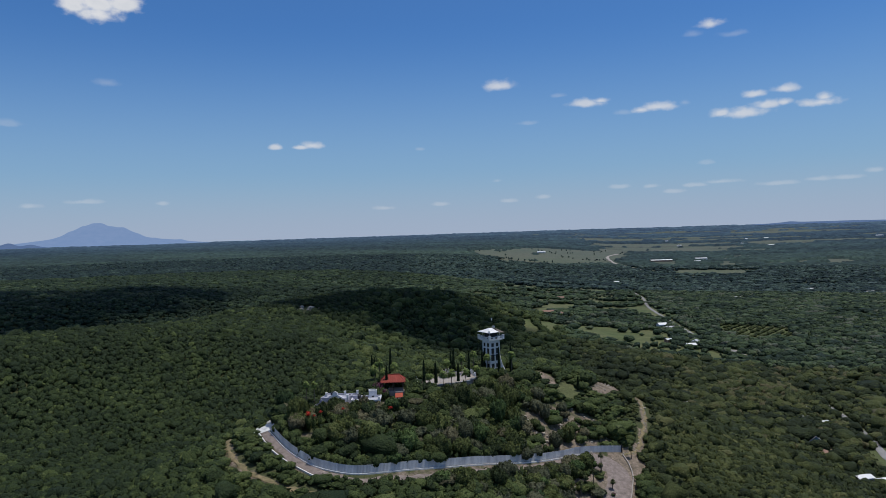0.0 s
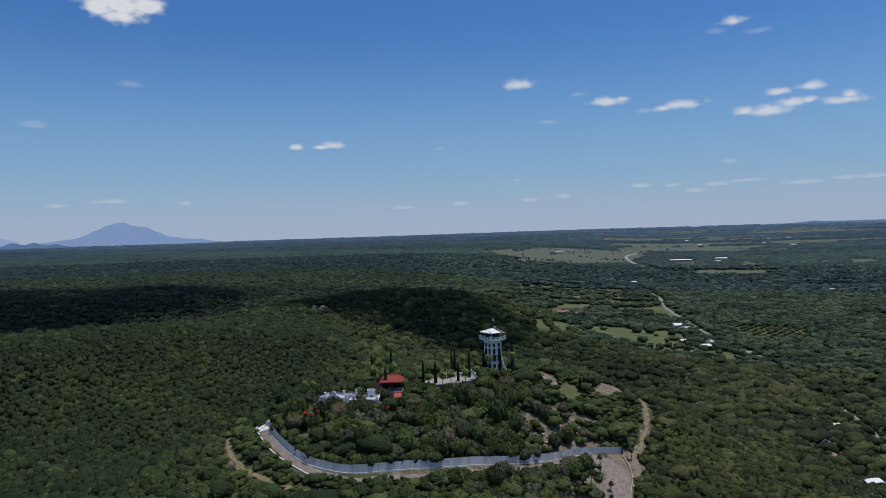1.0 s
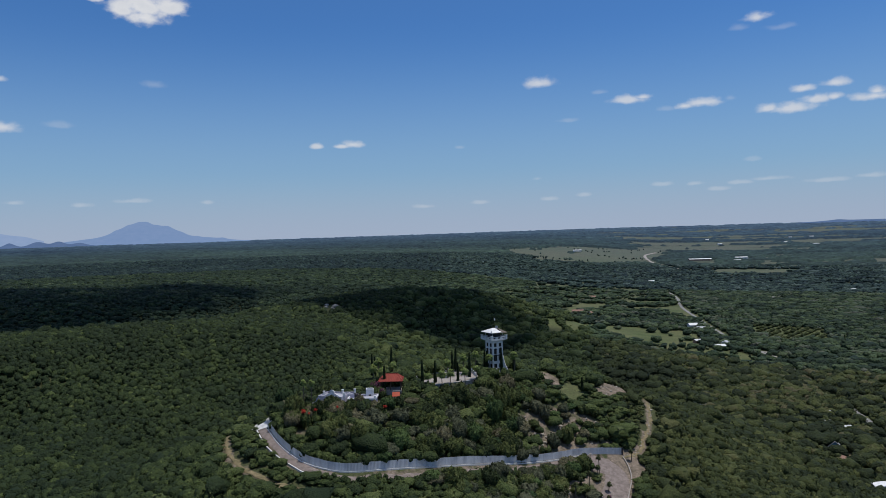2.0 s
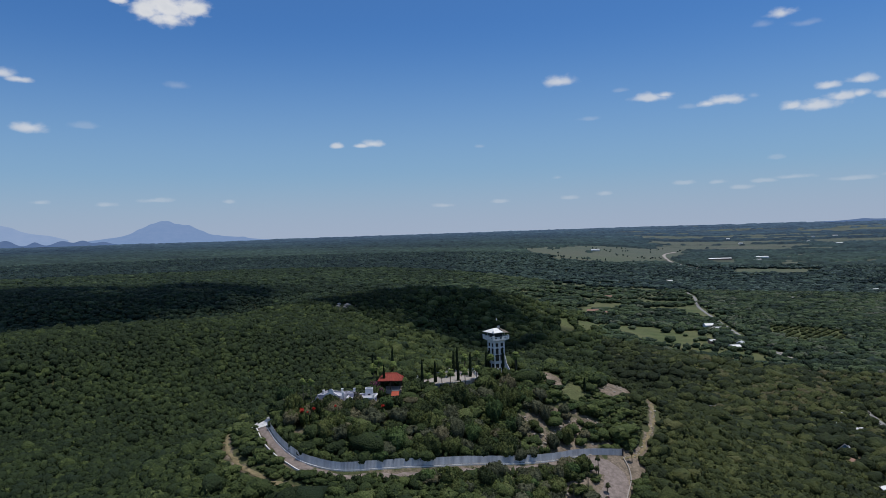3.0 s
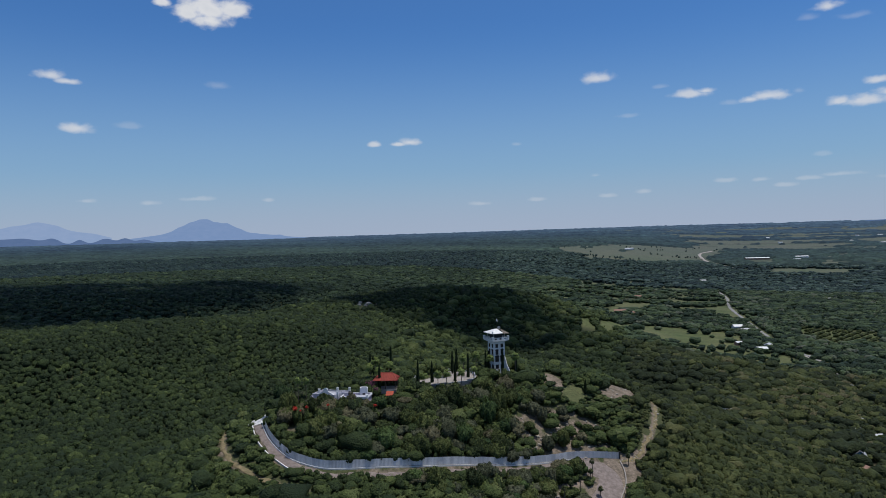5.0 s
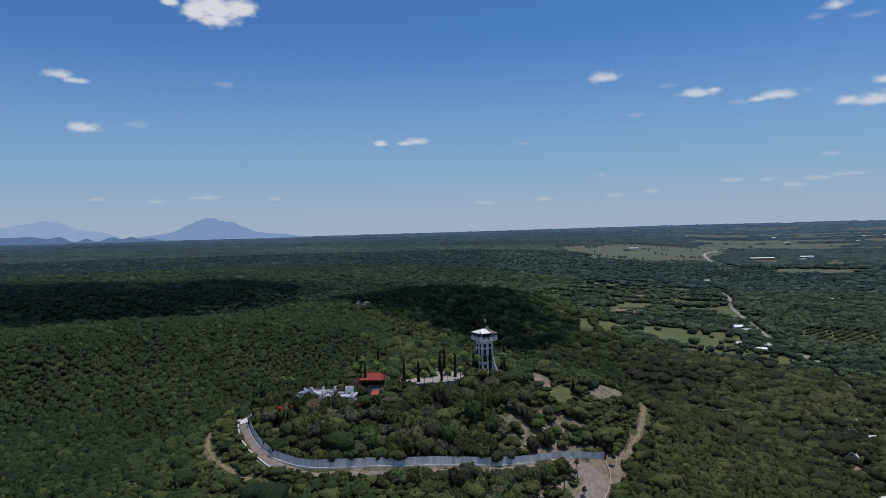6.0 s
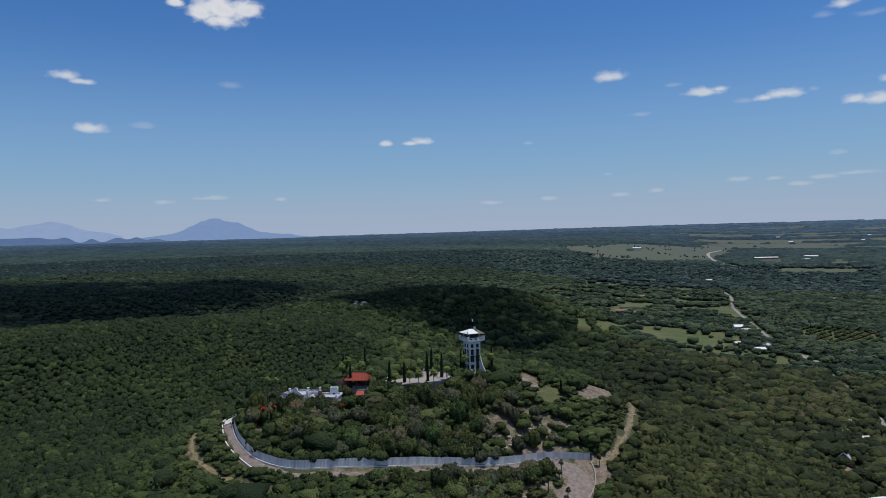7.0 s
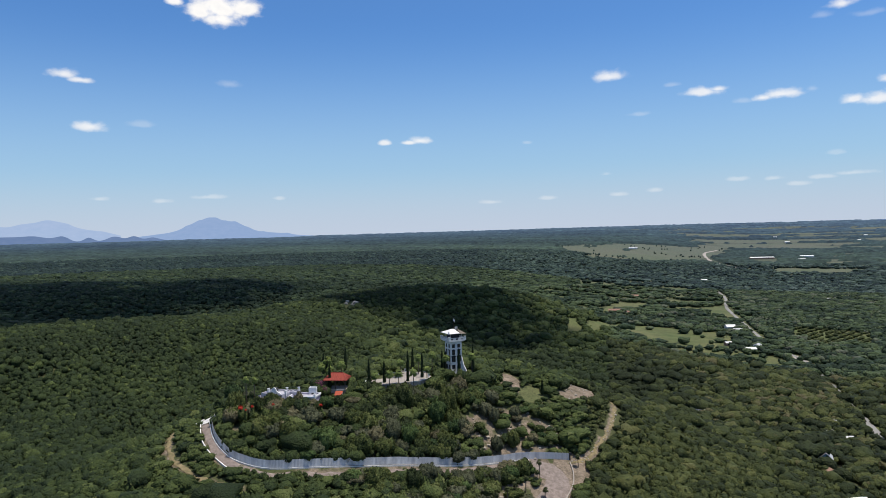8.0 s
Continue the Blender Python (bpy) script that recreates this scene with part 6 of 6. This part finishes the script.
def palm(x, y, top, spread, label, group, leaf=M_PALM):
    """A fan palm: a slim ringed trunk, a skirt of dead leaves and a ball of stiff fronds."""
    rng = np.random.default_rng(int(abs(x * 17 + y * 13)) + 5)
    z = land1(x, y)
    h = max(1.6, top - z)
    t = thing("palm", x, y, z - 0.1, rng.uniform(0, 360), label, "palm tree", group)
    bend = rng.normal(0, 0.12, 2)
    path = [(bend[0] * s * s, bend[1] * s * s, h * s) for s in np.linspace(0, 1, 7)]
    part("trunk", Shape().tube(path, [0.2, 0.16, 0.14, 0.13, 0.13, 0.13, 0.15], 7), M_BARK, t)
    V, T, n = [], [], 0
    for k in range(46):
        a, lift = rng.uniform(0, 6.28), math.asin(rng.uniform(-0.55, 1.0))
        w = spread * rng.uniform(0.8, 1.15)
        out, side = np.array((math.cos(a), math.sin(a), 0)), np.array((-math.sin(a), math.cos(a), 0))
        for j in range(5):
            f = (j - 2) * 0.2
            d = out * math.cos(f) + side * math.sin(f)
            p0 = np.array(path[-1])
            p1 = p0 + d * w * 0.55 * math.cos(lift) + np.array((0, 0, w * 0.75 * math.sin(lift)))
            p2 = p0 + d * w * math.cos(lift) * 0.9 + np.array((0, 0, w * (0.9 * math.sin(lift) - 0.3)))
            s = np.cross(d, (0, 0, 1)) * w * 0.075
            V += [p0, p1 + s, p1 - s, p2]
            T += [(n, n + 1, n + 2), (n + 1, n + 3, n + 2)]
            n += 4
    ball_way = np.array(V) - np.array(path[-1]) + (0, 0, 0.35 * spread)
    ball_way += rng.normal(0, 0.25, ball_way.shape)
    ball_way /= np.linalg.norm(ball_way, axis=1)[:, None]
    V, T = np.array(V), np.array(T)
    out = np.cross(V[T[:, 1]] - V[T[:, 0]], V[T[:, 2]] - V[T[:, 0]])
    inward = (out * ball_way[T].mean(1)).sum(1) < 0
    T[inward] = T[inward][:, ::-1]
    crown = mesh_arrays("crown", V, T, leaf, True, ball_way, tint=np.repeat(rng.random(230), 4))
    crown.parent = t
    skirt = Shape()
    for k in range(14):
        a = k * 0.45
        top_p = Vector(path[-1])
        d = Vector((math.cos(a), math.sin(a), 0))
        s = Vector((-math.sin(a), math.cos(a), 0)) * 0.12
        skirt.add([top_p + d * 0.1, top_p + d * 0.42 + s - Vector((0, 0, 0.5)), top_p + d * 0.36 - Vector((0, 0, 1.0)), top_p + d * 0.42 - s - Vector((0, 0, 0.5))], [(0, 1, 2, 3)])
    part("dead_fronds", skirt, M_THATCH, t, "grey skirt of dead fronds")
    return t


for px, py, pt in ((-44.2, 228.3, 72.6), (-46.2, 226.3, 73.2), (-24.6, 248, 75.6), (-26.4, 246, 73.6), (-19.6, 247.5, 74.2), (-23.0, 245, 72.6)):
    palm(px, py, pt, 1.6 if px < -40 else 2.2, "tall fan palm with a round green crown by the villa", "palms by the villa")
for px, py, pt in ((4.6, 268, 73.2), (9.1, 272, 73.6), (-1.1, 262, 72.4), (14.5, 272.4, 72.2), (24.2, 276, 72.4), (5.8, 252.6, 70.8), (-2.4, 249.2, 70.6), (-7.0, 247.2, 70.4), (9.6, 258, 70.6), (0.4, 250.8, 70.6)):
    palm(px, py, pt, 2.1, "fan palm planted at the edge of the plaza", "palms round the plaza")
for px, py, pt in ((50.5, 238.7, 43.9), (49.6, 236.6, 41.2), (63.4, 249.4, 42.6), (46.1, 230.7, 41.2), (43.1, 226.7, 40.6), (52.2, 230.6, 37.6), (40.6, 223.6, 40.0), (49.1, 254.2, 45.2), (54.0, 255.4, 45.0), (45.6, 252.6, 45.4), (37.5, 219.5, 39.6), (71.7, 228.5, 38.6), (73.9, 228.7, 38.2)):
    palm(px, py, pt, 1.2, "young fan palm with a thin trunk beside the gravel drive", "young palms along the drive", M_YOUNG)


def blossom(x, y, radius, tall, material, label):
    rng = np.random.default_rng(int(abs(x * 91 + y)))
    t = thing("flowering_shrub", x, y, land1(x, y), 0, label, "shrub", "flowering shrubs")
    part("trunk", Shape().tube([(0, 0, -0.1), (0.05, 0, tall * 0.5)], [0.1, 0.05], 5), M_BARK, t)
    V, T, lift, turned = crown_shape(rng, dome(6, 11), 6, 60, 0.13)
    green = mesh_arrays("foliage", V * (radius * 1.1, radius * 1.1, tall * 0.9), T, M_LEAF, True, turned, tint=lift + 0.5)
    green.parent = t
    V, T, lift, turned = crown_shape(rng, dome(3, 6), 6, 90, 0.14)
    V[:19] = (V[:19] - (0, 0, 0.5)) * 0.72 + (0, 0, 0.5)
    flowers = mesh_arrays("blossom", V * (radius * 0.85, radius * 0.85, radius * 1.1) + (0.1, -0.2, tall - radius), T, material, True, turned, tint=rng.random(len(V)))
    flowers.parent = t
    return t


for bx, by, br, bt in ((-19.2, 222.6, 0.9, 5.6), (-44.0, 217.0, 1.3, 6.4), (-40.4, 217.6, 0.9, 6.2), (-33.4, 218.0, 0.8, 6.6), (-42.2, 216.6, 0.6, 5.6)):
    blossom(bx, by, br, bt, M_RED, "scarlet flowering shrub below the villa")
for bx, by, br, bt in ((-24.4, 237.6, 2.1, 4.9), (-22.0, 236.2, 1.5, 3.6), (51.8, 227.2, 0.9, 1.2)):
    blossom(bx, by, br, bt, M_PURPLE, "purple flowering bougainvillea shrub among green scrub")


# ---- farmsteads of the valley ----
def farmhouse(x, y, turn, w, d, h, rise, wall_mat, roof_mat, label, openings=2, name="house"):
    z = land1(x, y) + (-0.2 if y < 2100 else 3.0)
    f = thing(name, x, y, z, turn, label, "house", "farmsteads of the valley")
    n = openings
    gaps = [((k + 0.5) * w / n - w / 2 - 0.5, (k + 0.5) * w / n - w / 2 + 0.5, 1.0, 2.2) for k in range(n)]
    for k, (u, v, wide, extra) in enumerate(((0, -d / 2, w, 0), (w / 2, 0, d - 0.5, 90), (0, d / 2, w, 180), (-w / 2, 0, d - 0.5, 270))):
        part("wall", Shape().wall((u, v, 0), extra, wide, h, 0.25, gaps if k == 0 else ()), wall_mat, f)
    for g in gaps:
        window_part(f, ((g[0] + g[1]) / 2, -d / 2 + 0.12, 1.0), 0, 1.0, 1.2)
    for side in (-1, 1):
        gable = Shape().add([(side * (w / 2 - 0.12), -d / 2, h), (side * (w / 2 - 0.12), d / 2, h), (side * (w / 2 - 0.12), 0, h + rise), (side * (w / 2 - 0.3), -d / 2, h), (side * (w / 2 - 0.3), d / 2, h), (side * (w / 2 - 0.3), 0, h + rise)], [(0, 1, 2), (5, 4, 3), (0, 3, 4, 1), (1, 4, 5, 2), (2, 5, 3, 0)])
        part("gable", gable, wall_mat, f)
        o, run = 0.5, side * (d / 2 + 0.5)
        low = h - rise * 0.5 / (d / 2)
        slope = Shape().add([(-w / 2 - o, run, low), (w / 2 + o, run, low), (w / 2 + o, 0, h + rise), (-w / 2 - o, 0, h + rise), (-w / 2 - o, run, low + 0.14), (w / 2 + o, run, low + 0.14), (w / 2 + o, 0, h + rise + 0.14), (-w / 2 - o, 0, h + rise + 0.14)], [(3, 2, 1, 0), (4, 5, 6, 7), (0, 1, 5, 4), (1, 2, 6, 5), (2, 3, 7, 6), (3, 0, 4, 7)])
        part("roof_slope", slope, roof_mat, f)
    return f


for home in FARMS:
    farmhouse(*home)
rng_far = random.Random(12)
for _ in range(8):
    fx, fy = rng_far.uniform(750, 1750), rng_far.uniform(2150, 3300)
    farmhouse(fx, fy, rng_far.uniform(-15, 15), rng_far.uniform(10, 24), rng_far.uniform(8, 12), 4.0, 1.2, M_WHITE, M_ROOFWHITE, "pale farm building far out on the plain")


# ---- rocks on the slopes ----
def boulders(name, poly, count, size, label, seed):
    rng = np.random.default_rng(seed)
    p = np.array(poly)
    done = 0
    while done < count:
        x, y = rng.uniform(p[:, 0].min(), p[:, 0].max()), rng.uniform(p[:, 1].min(), p[:, 1].max())
        if not inside(poly, np.array([x]), np.array([y]))[0]:
            continue
        V, T = BALL1
        s = size * math.exp(rng.normal(0, 0.4))
        W = V * rng.uniform(0.7, 1.1, (len(V), 1)) * (s, s * 0.8, s * 0.6)
        rock = mesh_arrays(name, W, T, M_ROCK, False)
        rock.matrix_basis = pose(x, y, land1(x, y) + s * 0.15, 0, 0, rng.uniform(0, 360))
        tagged(rock, label, "rock", "rocks on the slopes")
        done += 1


boulders("boulder", SCREE, 44, 0.6, "pale weathered limestone boulder on the slope", 3)
boulders("stone", [tuple(q) for q in aside(PATH_R, -0.9)] + [tuple(q) for q in aside(PATH_R, 0.9)[::-1]], 60, 0.34, "pale broken stone on the footpath", 8)
boulders("stone", BARE, 34, 0.42, "pale broken stone on the bare clearing", 9)
boulders("boulder", BANK, 14, 0.45, "pale limestone lump on the earth bank", 4)
boulders("boulder", [(-130, 600), (-108, 604), (-112, 622), (-128, 620)], 9, 2.2, "large pale limestone outcrop on the hilltop", 5)
